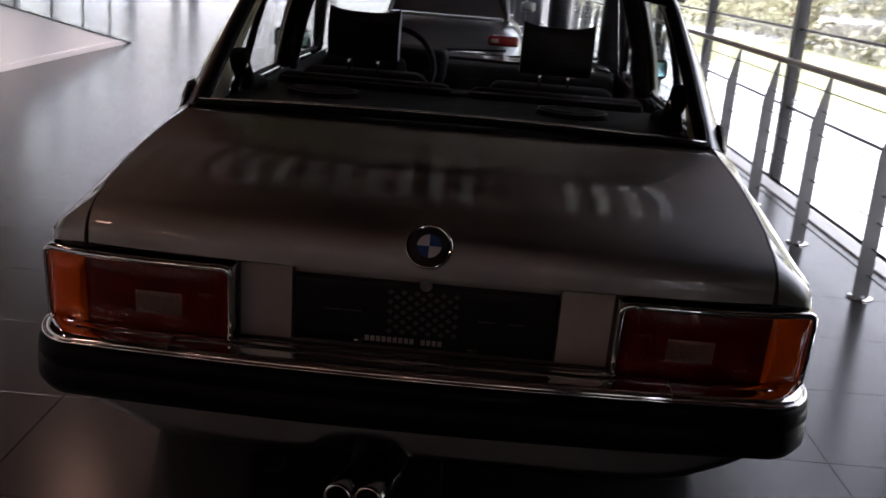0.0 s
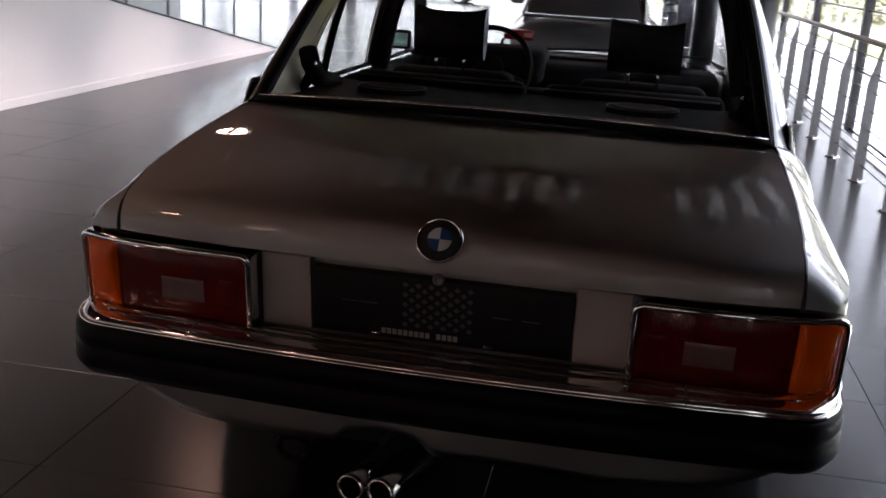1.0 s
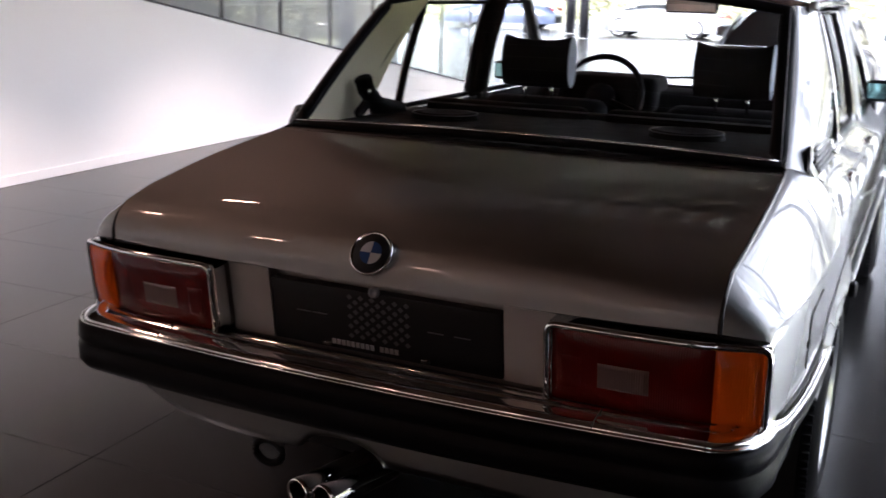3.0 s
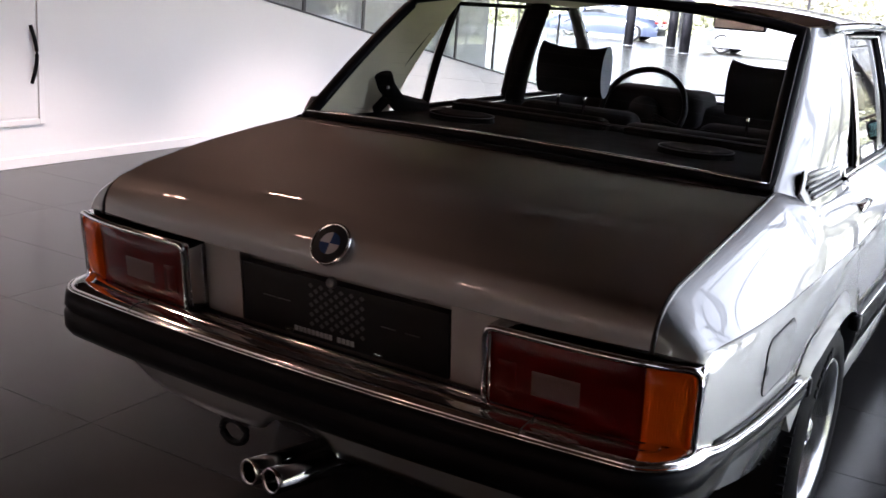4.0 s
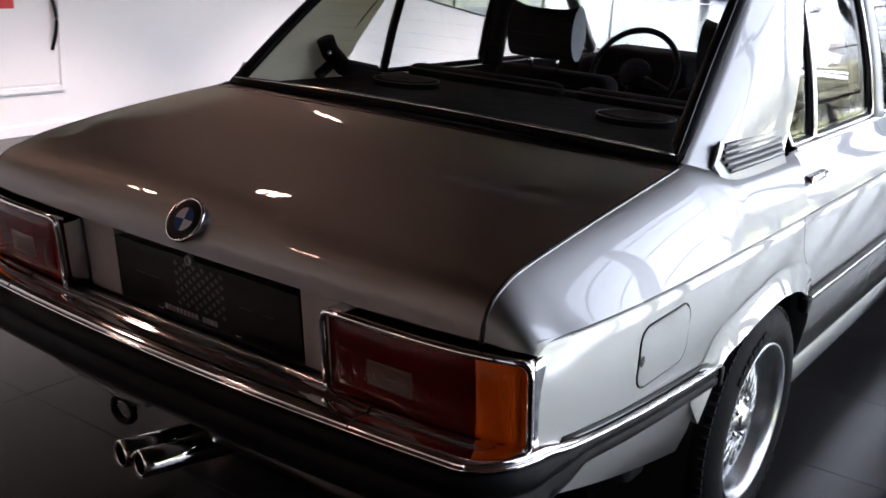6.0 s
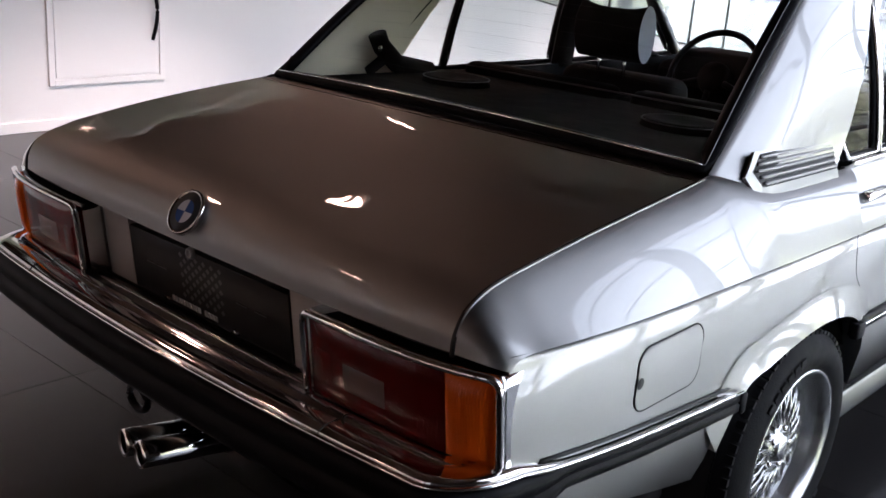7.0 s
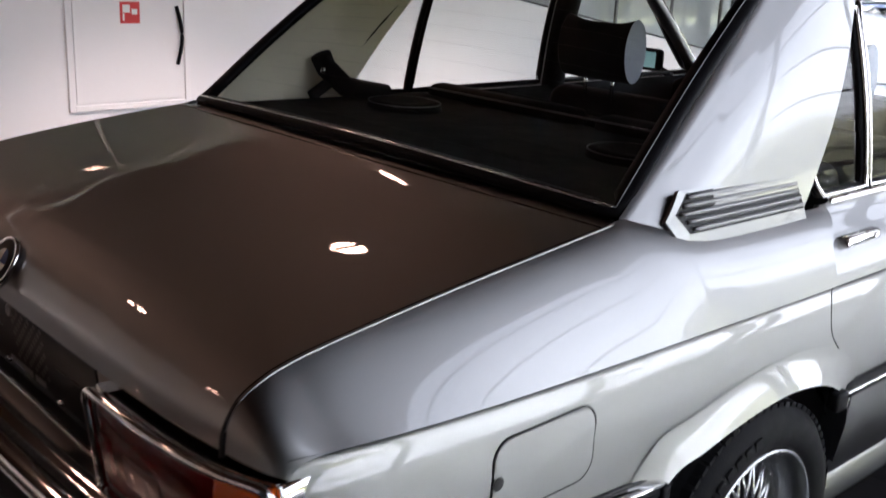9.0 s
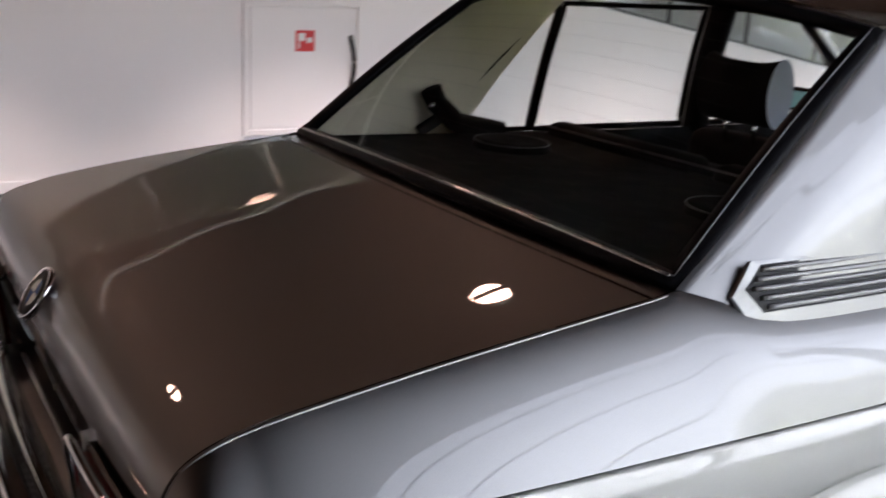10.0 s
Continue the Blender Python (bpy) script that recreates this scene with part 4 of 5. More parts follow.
outline = [(0.777, 0.50), (0.808, 1.0), (1.150, 1.0), (1.175, 0.0), (0.806, 0.0)]
loop = []
for i in range(5):
    a, b = outline[i], outline[(i + 1) % 5]
    loop += [(a[0] + (b[0] - a[0]) * k / 8, a[1] + (b[1] - a[1]) * k / 8) for k in range(8)]
for sgn in (1, -1):
    cen = (1.0, 0.5)
    plate_v = [vent_pt(cen[0], cen[1], 0.0015)] + [vent_pt(y, v, 0.0015) for y, v in loop]
    plate_f = [(0, i + 1, (i + 1) % 40 + 1) for i in range(40)]
    flip = (lambda m: m) if sgn > 0 else mirrored
    plate_v = [(x + 0.003, y, z) for x, y, z in plate_v]
    vent = part("air_outlet", flip((plate_v, plate_f)), BLACK, car, "black slatted air outlet on the rear pillar", smooth=False)
    inner_ring = [vent_pt(y, v, 0.0065) for y, v in loop]
    outer_top = [vent_pt(1.0 + (y - 1.0) * 1.06 - 0.004, 0.5 + (v - 0.5) * 1.48 - 0.16, 0.0055) for y, v in loop]
    outer_low = [(x - 0.006, 1.0 + (y - 1.0) * 1.012, z - 0.002) for x, y, z in outer_top]
    sv = inner_ring + outer_top + outer_low + [(x - 0.005, y, z) for x, y, z in inner_ring]
    sf = []
    for i in range(40):
        n = (i + 1) % 40
        sf += [(i, n, 40 + n, 40 + i), (40 + i, 40 + n, 80 + n, 80 + i), (120 + i, 120 + n, n, i)]
    part("surround", flip((sv, sf)), PAINT, vent, "painted raised surround", smooth=False)
    for k in range(5):
        v = 0.10 + 0.20 * k
        y0 = 0.790 + 0.03 * abs(v - 0.55) / 0.5
        part("slat", flip(tube([vent_pt(y0 + (1.174 - 0.024 * v - y0) * i / 10, v, 0.0055) for i in range(11)], 0.0043, 8, False, 1.0)), SLAT, vent)

# fuel flap on the near rear wing
flap_pts = []
for cy, cz, a0 in ((0.480, 0.722, 0), (0.342, 0.716, 90), (0.342, 0.662, 180), (0.480, 0.668, 270)):
    for i in range(7):
        a = radians(a0 + 90 * i / 6)
        flap_pts.append((cy + 0.033 * math.cos(a), cz + 0.033 * math.sin(a)))
fv = [(side_x(0.411, 0.692) + 0.0025, 0.411, 0.692)] + [(side_x(y, z) + 0.0022, y, z) for y, z in flap_pts]
flap = part("fuel_flap", (fv, [(0, i + 1, (i + 1) % 28 + 1) for i in range(28)]), PAINT, car, "flush silver fuel filler flap", smooth=False)
part("flap_gap", tube([(side_x(y, z) + 0.0005, 0.411 + (y - 0.411) * 1.025, 0.692 + (z - 0.692) * 1.04) for y, z in flap_pts], 0.0017, 5, True), BLACK, flap)
part("finger_recess", moved(lathe([(0.0, 0.001), (0.011, 0.0)], 12), pose(side_x(0.318, 0.686) + 0.003, 0.316, 0.686)), BLACK, flap)

# rubbing strips and door handles
for sgn in (1, -1):
    strip_path = [(sgn * side_x(y, 0.56), y, 0.0, sgn, 0.0) for y in [1.262 + (3.30 - 1.262) * i / 24 for i in range(25)]]
    strip = part("rubbing_strip", sweep(strip_path, [(0.0, 0.578), (0.010, 0.576), (0.014, 0.568), (0.014, 0.550), (0.010, 0.542), (0.0, 0.540)]), RUBBER, car, "black rubbing strip with a chrome line")
    part("chrome_line", sweep(strip_path, [(0.012, 0.562), (0.017, 0.561), (0.017, 0.556), (0.012, 0.555)]), CHROME, strip)
    part("cap", box(sgn * 0.852 - 0.012, sgn * 0.852 + 0.012, 1.245, 1.290, 0.538, 0.580, 0.006), RUBBER, strip)
    for y0 in (1.275, 2.155):
        hx = sgn * side_x(y0, 0.878)
        h = part("door_handle", box(hx - 0.004, hx + 0.020, y0, y0 + 0.135, 0.868, 0.890, 0.005), CHROME, car, "chrome pull door handle")
        part("recess", box(hx - 0.003, hx + 0.006, y0 + 0.012, y0 + 0.10, 0.850, 0.868, 0.002), RUBBER, h)
        part("button", box(hx, hx + 0.024, y0 + 0.105, y0 + 0.125, 0.872, 0.886, 0.004), CHROME, h)


# wheels: cross-spoke alloys
def wheel(sgn, ya):
    """Built with the outer face towards +x, then turned to its side."""
    m = pose(sgn * 0.838, ya, WHEEL_Z) @ (Matrix.Identity(4) if sgn > 0 else pose(0, 0, 0, 0, 0, 180))
    w = part("wheel", moved(lathe([(0.196, -0.19), (0.185, -0.16), (0.150, -0.15), (0.150, -0.085), (0.174, -0.078), (0.179, -0.070), (0.182, -0.030), (0.190, -0.014), (0.199, -0.004), (0.204, -0.001), (0.208, -0.005), (0.208, -0.02)], 48), m), ALU, car, "cross-spoke alloy wheel")
    tyre_profile = [(0.206, -0.012), (0.218, 0.002), (0.246, 0.006), (0.272, -0.002), (0.290, -0.018), (0.300, -0.038), (WHEEL_R, -0.10), (0.300, -0.165), (0.290, -0.182), (0.255, -0.20), (0.206, -0.19)]
    part("tyre", moved(lathe(tyre_profile, 64), m), TYRE, w, "black road tyre")
    blocks = []
    for k in range(72):
        for x0, x1, r in ((-0.050, -0.016, 0.2955), (-0.095, -0.055, 0.3010), (-0.145, -0.105, 0.3010), (-0.185, -0.155, 0.2955)):
            blocks.append(moved(box(x0, x1, -0.0085, 0.0085, r - 0.006, r + 0.0035), m @ pose(0, 0, 0, 360 * k / 72)))
    part("tread", join(*blocks), TYRE, w, smooth=False)
    raised = [moved(box(0.002, 0.0068, -0.011, 0.011, 0.238, 0.262, 0.001, 1), m @ pose(0, 0, 0, a)) for a in (12, 19, 26, 33, 40, 47, 192, 199, 206, 213, 220, 227)]
    for r in raised:
        part("sidewall_mark", r, TYRE, w, smooth=False)
    spokes = []
    for k in range(20):
        a = 360 * k / 20
        for d in (18, -18):
            p0 = (-0.040, 0.062 * math.cos(radians(a)), 0.062 * math.sin(radians(a)))
            p1 = (-0.062, 0.174 * math.cos(radians(a + d)), 0.174 * math.sin(radians(a + d)))
            spokes.append(tube([p0, ((p0[0] + p1[0]) / 2 + 0.004, (p0[1] + p1[1]) / 2, (p0[2] + p1[2]) / 2), p1], 0.0048, 5))
    part("spokes", moved(join(*spokes), m), ALU, w, "fine crossed alloy spokes")
    part("hub", moved(lathe([(0.0, -0.022), (0.026, -0.022), (0.032, -0.028), (0.036, -0.038), (0.066, -0.042), (0.070, -0.054)], 32), m), ALU, w)
    part("spoke_ring", moved(lathe([(0.166, -0.060), (0.175, -0.056), (0.180, -0.062), (0.174, -0.074)], 48), m), ALU, w)
    part("brake_disc", moved(lathe([(0.0, -0.118), (0.14, -0.118)], 32), m), BLACK, w)
    for k in range(5):
        a = radians(72 * k)
        part("wheel_bolt", moved(lathe([(0.0, -0.030), (0.008, -0.031), (0.008, -0.044)], 6), m @ Matrix.Translation((0, 0.050 * math.cos(a), 0.050 * math.sin(a)))), CHROME, w)


for ya in AXLES:
    wheel(1, ya)
    wheel(-1, ya)

# ---- inside the saloon ----
part("parcel_shelf", grid(lambda u, v: ((2 * u - 1) * (0.66 - 0.0 * v), 0.70 + 0.74 * v - (0.03 * (1 - (2 * u - 1) ** 2) * (1 - v)), 0.968 + 0.012 * (1 - v)), 12, 8), VINYL, car, "black parcel shelf")
for x in (-0.42, 0.36):
    spk = part("loudspeaker", moved(lathe([(0.0, 0.012), (0.05, 0.016), (0.085, 0.022), (0.105, 0.018), (0.112, 0.0)], 32), pose(x, 1.17, 0.972, 0, -90, 0) @ Matrix.Diagonal((1, 0.85, 1.0, 1))), VINYL, car, "oval black loudspeaker grille")
    part("rim", tube([(x + 0.108 * math.cos(2 * math.pi * i / 32), 1.17 + 0.092 * math.sin(2 * math.pi * i / 32), 0.990) for i in range(32)], 0.0016, 6, True), BAR, spk)
part("rear_seat", join(box(-0.64, 0.64, 1.44, 1.60, 0.45, 0.975, 0.05, 4), box(-0.62, -0.03, 1.415, 1.50, 0.93, 1.005, 0.03, 3), box(0.03, 0.62, 1.415, 1.50, 0.93, 1.005, 0.03, 3), box(-0.64, 0.64, 1.50, 2.0, 0.35, 0.55, 0.05, 4)), VINYL, car, "black rear bench")
part("seat_piping", tube([(x / 10 * 0.6, 1.412, 0.993) for x in range(-10, 11)], 0.003, 5), BAR, car)


def front_seat(x):
    s = part("front_seat", join(box(x - 0.25, x + 0.25, 1.98, 2.12, 0.45, 0.97, 0.05, 4), box(x - 0.25, x + 0.25, 2.05, 2.55, 0.38, 0.55, 0.05, 4)), VINYL, car, "black front seat")
    def bolster(u, v):
        k, a = 2 * u - 1, 2 * math.pi * v
        hh = 0.098 - 0.016 * (1 - abs(k) ** 3) * 0.5
        return (x + k * 0.135, 1.955 + 0.052 * math.cos(a), 1.105 + hh * math.sin(a) * (1 if abs(math.sin(a)) < 0.7 else 1.0) + 0.010 * abs(k) ** 3)
    hr = part("headrest", grid(bolster, 12, 24), VINYL, s, "black padded headrest with grey side faces")
    for e in (-1, 1):
        n = 24
        ring = [(x + e * 0.135, 1.955, 1.115)] + [(x + e * 0.1352, 1.955 + 0.052 * math.cos(2 * math.pi * i / n), 1.115 + 0.098 * math.sin(2 * math.pi * i / n)) for i in range(n)]
        part("side_face", (ring, [(0, i + 1, (i + 1) % n + 1) for i in range(n)]), CLOTH, hr, smooth=False)
    for dx in (-0.055, 0.055):
        part("rod", tube([(x + dx, 1.96, 0.95), (x + dx, 1.957, 1.05)], 0.006, 8), CHROME, hr)


front_seat(-0.395)
front_seat(0.345)
part("dashboard", join(box(-0.68, 0.68, 2.72, 3.0, 0.70, 0.955, 0.05, 4), box(-0.56, -0.10, 2.66, 2.92, 0.86, 1.015, 0.04, 4)), VINYL, car, "black dashboard")
wheel_c, tilt_m = Vector((-0.345, 2.62, 0.925)), Euler((radians(65), 0, 0)).to_matrix()
sw = part("steering_wheel", tube([tuple(wheel_c + tilt_m @ Vector((0.19 * math.cos(a), 0.19 * math.sin(a), 0))) for a in [2 * math.pi * i / 40 for i in range(40)]], 0.013, 8, True), RUBBER, car, "thin black steering wheel")
part("spoke", join(*[tube([tuple(wheel_c), tuple(wheel_c + tilt_m @ Vector((0.185 * math.cos(radians(a)), 0.185 * math.sin(radians(a)), 0)))], 0.014, 6) for a in (200, 340, 270)]), RUBBER, sw)
part("boss", moved(lathe([(0.0, 0.02), (0.06, 0.015), (0.07, -0.02)], 16), Matrix.Translation(wheel_c) @ tilt_m.to_4x4() @ Euler((0, radians(-90), 0)).to_matrix().to_4x4()), RUBBER, sw)
part("gear_lever", join(tube([(0.0, 2.35, 0.45), (0.0, 2.33, 0.68)], 0.008, 6), box(-0.02, 0.02, 2.31, 2.35, 0.67, 0.72, 0.012)), RUBBER, car)
part("inside_mirror", box(-0.06, 0.16, 2.535, 2.56, 1.300, 1.360, 0.012), RUBBER, car, "inside mirror")
part("mirror_glass", box(-0.05, 0.15, 2.5325, 2.5345, 1.307, 1.353), MIRROR, bpy.data.objects["inside_mirror"], smooth=False)
for sgn in (1, -1):
    part("door_card", grid(lambda u, v: (sgn * (0.70 + 0.02 * math.sin(math.pi * v)), 1.24 + 1.74 * u, 0.33 + 0.625 * v), 8, 6), VINYL, car)
    inner_pillar = grid(lambda u, v: (sgn * (pillar(u, v)[0] - 0.022 - 0.01 * u), pillar(u, v)[1] + 0.005 * (1 - u), pillar(u, v)[2]), 12, 10)
    part("pillar_trim", inner_pillar, CREAM, car, "cream pillar lining")
    part("inner_side", grid(lambda u, v: (sgn * 0.66, 0.72 + 0.6 * u, 0.4 + 0.57 * v), 3, 3), VINYL, car)
    reel = part("belt_guide", join(moved(box(-0.012, 0.012, -0.05, 0.07, -0.03, 0.0, 0.006), pose(sgn * 0.668, 1.07, 1.015, 30)), tube([(sgn * 0.666, 1.066, 1.092), (sgn * 0.664, 1.085, 1.055), (sgn * 0.66, 1.15, 1.00), (sgn * 0.65, 1.29, 0.972)], 0.030, 10, False, 1.0)), VINYL, car, "black belt guide on the pillar")
    part("belt_pin", moved(lathe([(0.0, 0.006), (0.009, 0.004), (0.01, 0.0)], 10), pose(sgn * 0.638, 1.056, 1.052, 0, 0, 180 if sgn > 0 else 0)), CHROME, reel)
    dm = part("door_mirror", box(sgn * 0.828 - 0.086, sgn * 0.828 + 0.086, 2.74, 2.79, 0.963, 1.052, 0.02, 3), RUBBER, car, "black door mirror")
    part("mirror_glass", box(sgn * 0.828 - 0.074, sgn * 0.828 + 0.074, 2.7365, 2.7395, 0.978, 1.040), TEAL, dm, "bluish mirror glass", smooth=False)
    part("mirror_arm", tube([(sgn * 0.735, 2.83, 0.945), (sgn * 0.79, 2.775, 0.985)], 0.014, 8), RUBBER, dm)

# ---- other cars in the hall ----
def other_car(name, label, at, turn, paint, length=4.3, width=1.75, height=1.30):
    """A low coupe: x to the right, y ahead, from the middle of its tail."""
    c = thing(name, label, "car", at)
    c.rotation_euler = (0, 0, radians(turn))
    prof = [(0.0, 0.62, 0.60), (0.04, 0.66, 0.72), (0.10, 0.74, 0.84), (0.25, 0.80, 0.93), (0.40, 0.83, 0.95), (0.55, 0.82, 0.95), (0.66, 0.81, 0.92), (0.80, 0.80, 0.84), (0.92, 0.76, 0.72), (0.98, 0.66, 0.58), (1.0, 0.55, 0.50)]
    k = width / 1.75

    def shell(u, v):
        w, top = lerp(prof, v)
        a = math.pi * u
        x = math.cos(a)
        xx = (abs(x) ** 0.55) * (1 if x > 0 else -1) * (w + 0.05) * k
        zz = 0.20 + (top - 0.20) * math.sin(a) ** 0.5
        return (xx, v * length, zz)

    part("body", grid(shell, 40, 40), paint, c)
    cab = [(0.16, 0.60, 0.90), (0.28, 0.62, 1.10), (0.40, 0.60, height - 0.02), (0.50, 0.59, height), (0.58, 0.60, height - 0.04), (0.66, 0.62, 1.12), (0.74, 0.66, 0.90)]

    def dome(u, v):
        w, top = lerp(cab, 0.16 + 0.58 * v)
        a = math.pi * u
        x = math.cos(a)
        return ((abs(x) ** 0.6) * (1 if x > 0 else -1) * (w + 0.10 * (height - top)) * k, (0.16 + 0.58 * v) * length, 0.85 + (top - 0.85) * math.sin(a) ** 0.45)

    roof_part = part("roof", grid(lambda u, v: dome(0.27 + 0.46 * u, 0.36 + 0.36 * v), 14, 10), paint, c)
    gh = part("glasshouse", grid(lambda u, v: tuple(Vector(dome(u, v)) * 1.0 - Vector((0, 0, 0.008))), 30, 24), material_dark_glass, c, "dark tinted windows")
    for sx in (1, -1):
        part("pillar", tube([tuple(Vector(dome(0.15 if sx > 0 else 0.85, v / 10)) * 1.0 + Vector((sx * 0.012, 0, 0.004))) for v in range(11)], 0.022, 6), paint, c)
        lamp = box(min(sx * 0.42, sx * 0.72), max(sx * 0.42, sx * 0.72), -0.005, 0.12, 0.66, 0.76, 0.03, 3)
        part("rear_lamp", lamp, RED, c, "red rear lamp")
        part("lamp_window", box(min(sx * 0.44, sx * 0.52), max(sx * 0.44, sx * 0.52), -0.010, 0.02, 0.69, 0.73, 0.006), CLEAR, c)
        part("headlamp", moved(lathe([(0.0, 0.05), (0.07, 0.03), (0.10, -0.02), (0.10, -0.1)], 20), pose(sx * 0.60, length - 0.22, 0.62, 0, -25, 90)), CLEAR, c)
        part("mirror", box(sx * 0.92 - 0.08, sx * 0.92 + 0.08, length * 0.62, length * 0.62 + 0.08, 0.90, 1.02, 0.03, 3), paint, c)
        for yy in (0.20, 0.75):
            m = pose(sx * 0.84 * k, yy * length, 0.31) @ (Matrix.Identity(4) if sx > 0 else pose(0, 0, 0, 0, 0, 180))
            w = part("wheel", moved(lathe([(0.0, -0.03), (0.05, -0.02), (0.06, -0.05), (0.19, -0.04), (0.215, -0.005), (0.215, -0.2)], 32), m), TYRE, c)
            part("tyre", moved(lathe([(0.213, -0.01), (0.24, 0.008), (0.29, 0.0), (0.31, -0.03), (0.31, -0.2), (0.22, -0.22)], 40), m), TYRE, w)
            part("rim", moved(lathe([(0.19, -0.015), (0.215, -0.003), (0.218, -0.02)], 40), m), ALU, w)
            for a in range(5):
                part("spoke", moved(tube([(-0.025, 0.0, 0.0), (-0.012, 0.0, 0.20)], 0.028, 6, False, 0.5), m @ pose(0, 0, 0, 72 * a)), ALU, w)
    part("bumper", box(-0.70 * k, 0.70 * k, -0.03, 0.06, 0.44, 0.58, 0.04, 3), paint, c)
    part("lower_apron", box(-0.62 * k, 0.62 * k, 0.02, 0.10, 0.22, 0.44, 0.03, 3), RUBBER, c)
    part("spoiler", box(-0.55 * k, 0.55 * k, 0.10, 0.42, 0.885, 0.915, 0.012, 3), paint, c)
    return c


material_dark_glass = material("tinted_glass", (0.02, 0.022, 0.025), 0.05, coat=1.0)
other_car("coupe_car", "grey metallic coupe with red rear lamps parked ahead on the tiles", (-0.20, 8.0, 0), 0, PAINT_DARK)
other_car("coupe_car", "silver coupe with five-spoke wheels parked across the hall", (-4.4, 31.2, 0), 90, PAINT_SILVER)
other_car("coupe_car", "dark navy car parked far off beyond the ramp", (-11.0, 34.6, 0), 95, PAINT_NAVY)
other_car("coupe_car", "dark grey car standing far off near the glazing", (-13.2, 24.0, 0), 80, PAINT_DARK)


# ---- planting outside ----
def leaf_band(name, label, x0, x1, y0, y1, z1, count, size, seed):
    rng = np.random.default_rng(seed)
    p = rng.random((count, 3))
    x = x0 + (x1 - x0) * p[:, 0]
    y = y0 + (y1 - y0) * p[:, 1]
    crest = z1 * (0.72 + 0.28 * np.sin(y * 0.7 + x * 0.5) * np.sin(y * 0.23 + x * 0.31))
    z = -0.9 + (crest + 0.9) * p[:, 2] ** 0.8
    ax = rng.normal(size=(count, 3))
    ax /= np.linalg.norm(ax, axis=1)[:, None]
    bx = np.cross(ax, rng.normal(size=(count, 3)))
    bx /= np.linalg.norm(bx, axis=1)[:, None]
    s = size * (0.6 + 0.8 * rng.random((count, 1)))
    c = np.stack([x, y, z], 1)
    quad = np.stack([c - s * ax, c - 0.5 * s * bx, c + s * ax, c + 0.5 * s * bx], 1).reshape(-1, 3)
    faces = [(4 * i, 4 * i + 1, 4 * i + 2, 4 * i + 3) for i in range(count)]
    ob = part(name, (quad.tolist(), faces), LEAF, None, smooth=False)
    return tagged(ob, label, "hedge", kind="stuff")


leaf_band("hedge", "pale dry hedge and shrubs outside the glazing", 14, 18, -10, 60, 4.2, 26000, 0.17, 3)
leaf_band("hedge", "pale dry shrubs beyond the far end of the hall", -50, 30, 60, 65, 4.5, 26000, 0.2, 4)

# ---- ceiling lamps ----
LAMP = glow_material("warm_lamp", (1.0, 0.59, 0.40), 4.6)


def half_disc(r, side, z0, z1, gap=0.020, n=14):
    """A flat half-round lens beside the bar that splits the lamp."""
    pts = [(r * math.cos(radians(-90 + 180 * i / n)), r * math.sin(radians(-90 + 180 * i / n))) for i in range(n + 1)]
    pts = [(side * max(x, 0.0) + side * gap, y) for x, y in pts]
    v = [(x, y, z) for z in (z0, z1) for x, y in pts]
    k = len(pts)
    f = [tuple(range(k)), tuple(range(k, 2 * k))[::-1]] + [(i, (i + 1) % k, (i + 1) % k + k, i + k) for i in range(k)]
    return v, f


def ceiling_lamp(x, y):
    c = thing("ceiling_lamp", "round recessed ceiling downlight with two warm lamps", "ceiling lamp", (x, y, TOP), "ceiling downlights")
    part("reflector", moved(lathe([(0.0, 0.002), (0.135, 0.002), (0.142, 0.022), (0.158, 0.018), (0.160, 0.0)], 32), pose(0, 0, 0, 0, 90, 0)), STEEL, c)
    part("divider", box(-0.018, 0.018, -0.125, 0.125, -0.034, -0.020, 0.003), BLACK, c, smooth=False)
    for side in (-1, 1):
        part("bulb", half_disc(0.100, side, -0.022, -0.004), LAMP, c, "glowing lamp", smooth=False)
    return c


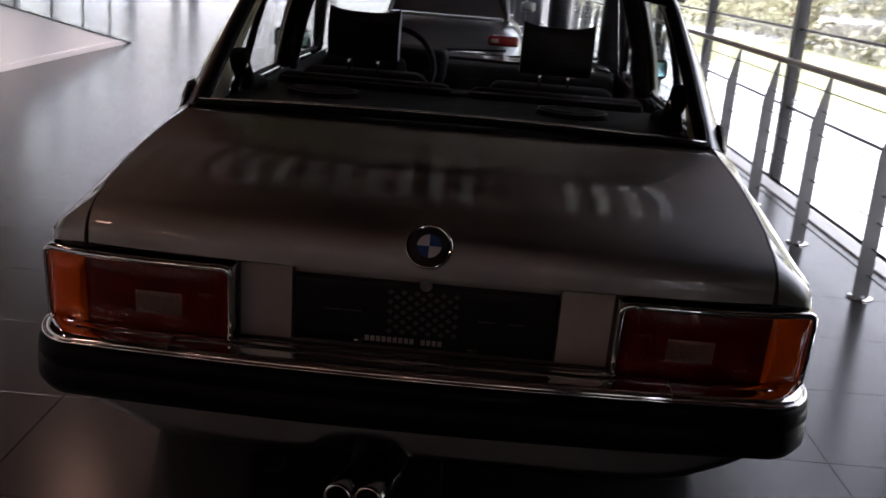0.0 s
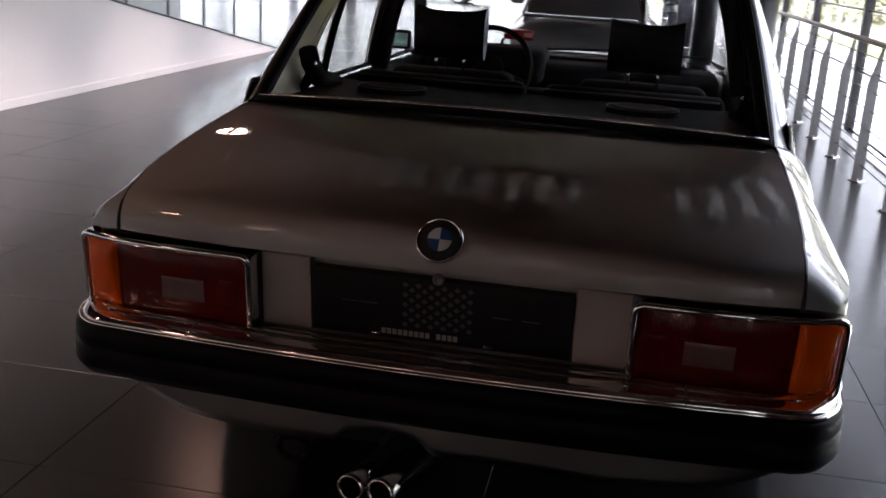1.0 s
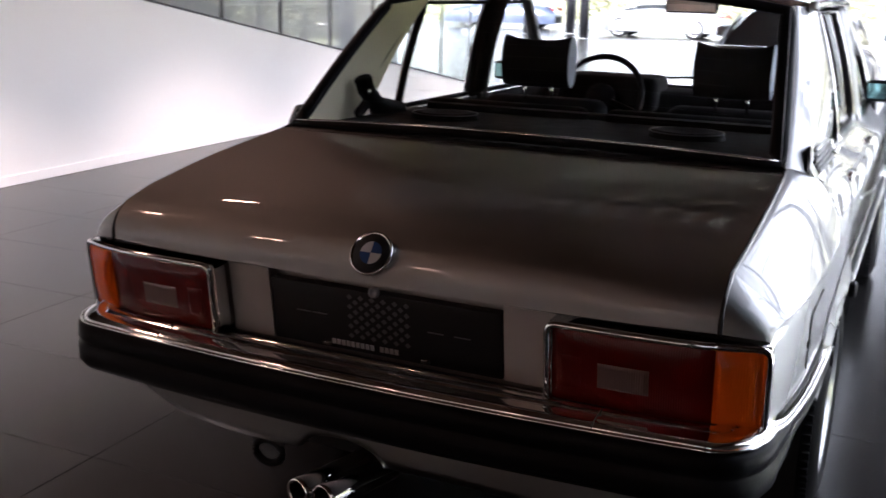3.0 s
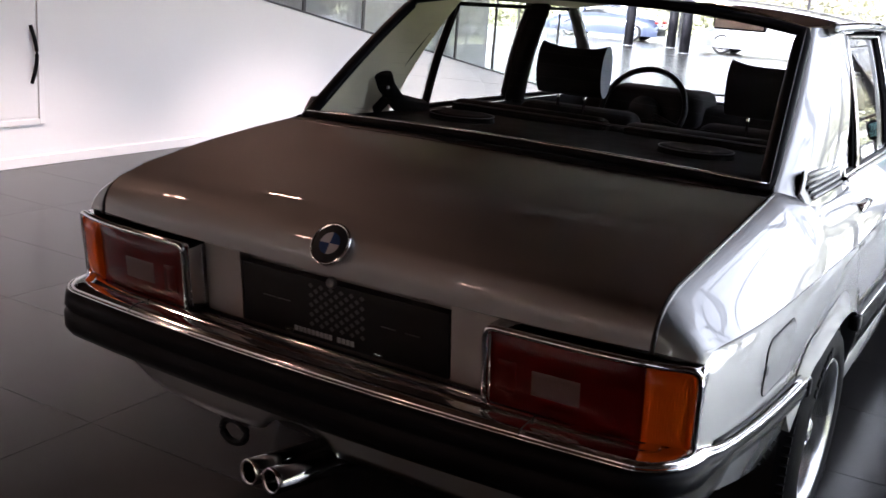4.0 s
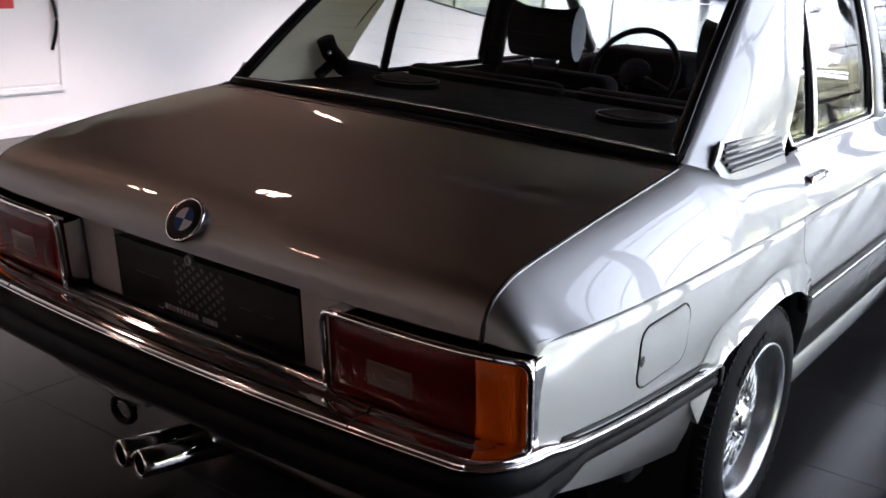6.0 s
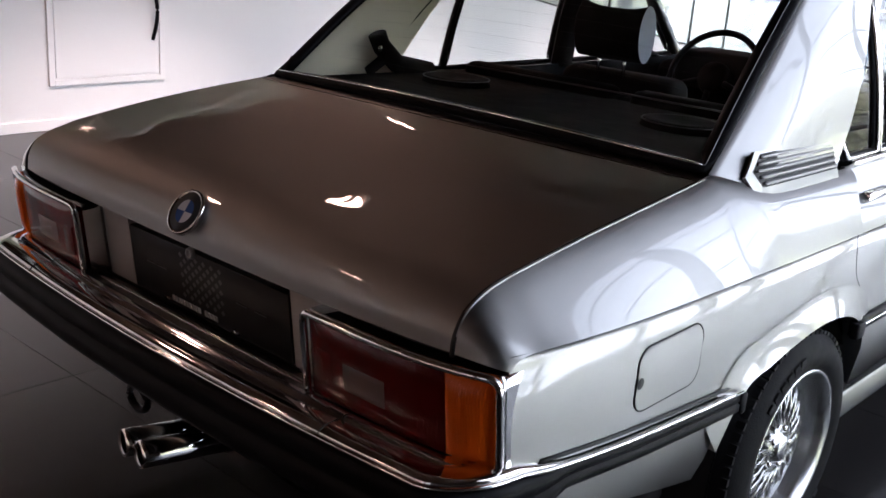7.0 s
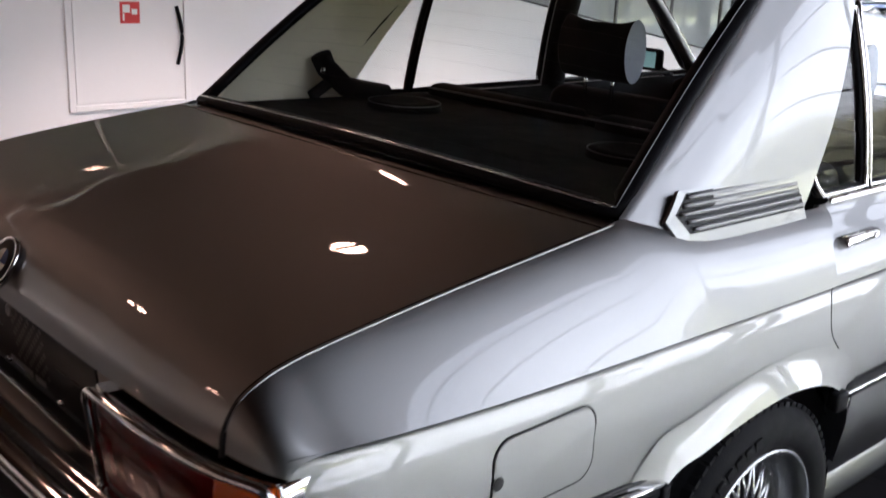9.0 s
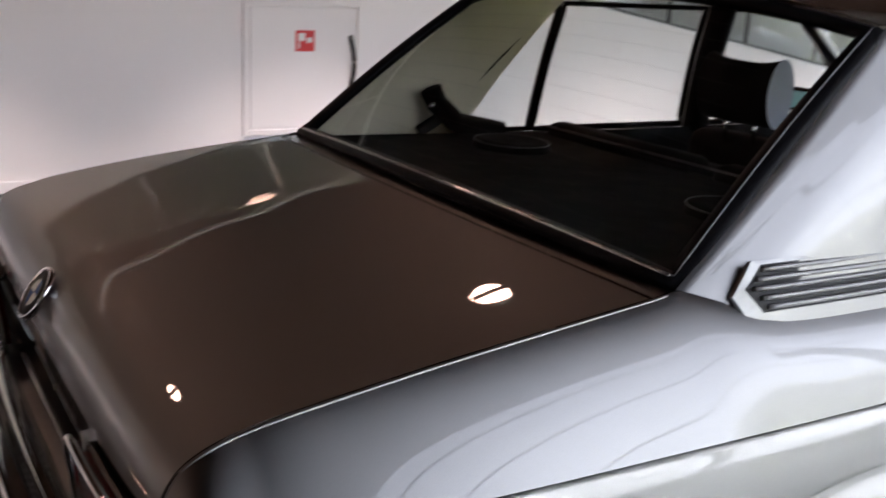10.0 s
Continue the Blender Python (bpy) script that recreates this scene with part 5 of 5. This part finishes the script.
LAMPS = [(-2.78, 2.48 + 2.67 * k) for k in range(-3, 5)] + [(-3.4 + 1.4 * k, -8.2) for k in range(4)]
first_lamp = ceiling_lamp(*LAMPS[0])
for x, y in LAMPS[1:]:
    copy_thing(first_lamp, pose(x, y, TOP))
for x, y in LAMPS[:8]:
    beam_data = bpy.data.lights.new("downlight_beam", "SPOT")
    beam_data.energy, beam_data.color, beam_data.shadow_soft_size = BEAM, (1.0, 0.83, 0.72), 0.11
    beam_data.spot_size, beam_data.spot_blend = radians(86), 0.8
    beam = new("downlight_beam", beam_data)
    beam.matrix_world = look((x, y, TOP - 0.03), (x, y + 0.001, 0))

# slatted air grilles in the ceiling
GRILLE = material("pale_grille", (0.30, 0.29, 0.28), 0.5, 0.3, vary=0.06, scale=6)
for x0, x1 in ((-2.45, 0.30), (0.70, 1.56)):
    gr = thing("ceiling_grille", "long slatted air grille set into the dark ceiling", "ceiling grille", ((x0 + x1) / 2, 4.25, TOP), "ceiling grilles")
    w = (x1 - x0) / 2
    for sy in (-1, 1):
        part("frame", box(-w, w, sy * 0.70 - 0.02, sy * 0.70 + 0.02, -0.022, 0.0, 0.003), BAR, gr, smooth=False)
    for k in range(int((x1 - x0) / 0.205)):
        part("slat", box(-w + 0.05 + 0.205 * k, -w + 0.135 + 0.205 * k, -0.68, 0.68, -0.018, -0.002, 0.002), GRILLE, gr, smooth=False)

# ---- floor tiles, the nearest as single pieces ----
TX, TY, X0, Y0 = 1.2, 0.6, 1.269, 0.293


def tile_mesh(w, d):
    return box(0.0010, w - 0.0010, 0.0010, d - 0.0010, -0.005, 0.0, 0.0006, 1)


tile_data = {}
far_tiles = []
for i in range(-17, 2):
    for j in range(-15, 70):
        x0, y0 = X0 + TX * i, Y0 + TY * j
        w = min(TX, 2.30 - x0)
        if x0 < -18.2 or w < 0.05:
            continue
        if -6 < x0 and -3 < y0 < 11.0 and i >= -5:
            key = round(w, 3)
            if key not in tile_data:
                first = part("tile", tile_mesh(w, TY), TILE, floor, smooth=False)
                first.location = (x0, y0, 0)
                tile_data[key] = first.data
            else:
                ob = new("tile", tile_data[key])
                ob.parent = floor
                ob.location = (x0, y0, 0)
        else:
            far_tiles.append(moved(tile_mesh(w, TY), Matrix.Translation((x0, y0, 0))))
far = part("distant_tiles", join(*far_tiles), TILE, floor, smooth=False)
tagged(far, kind="stuff")
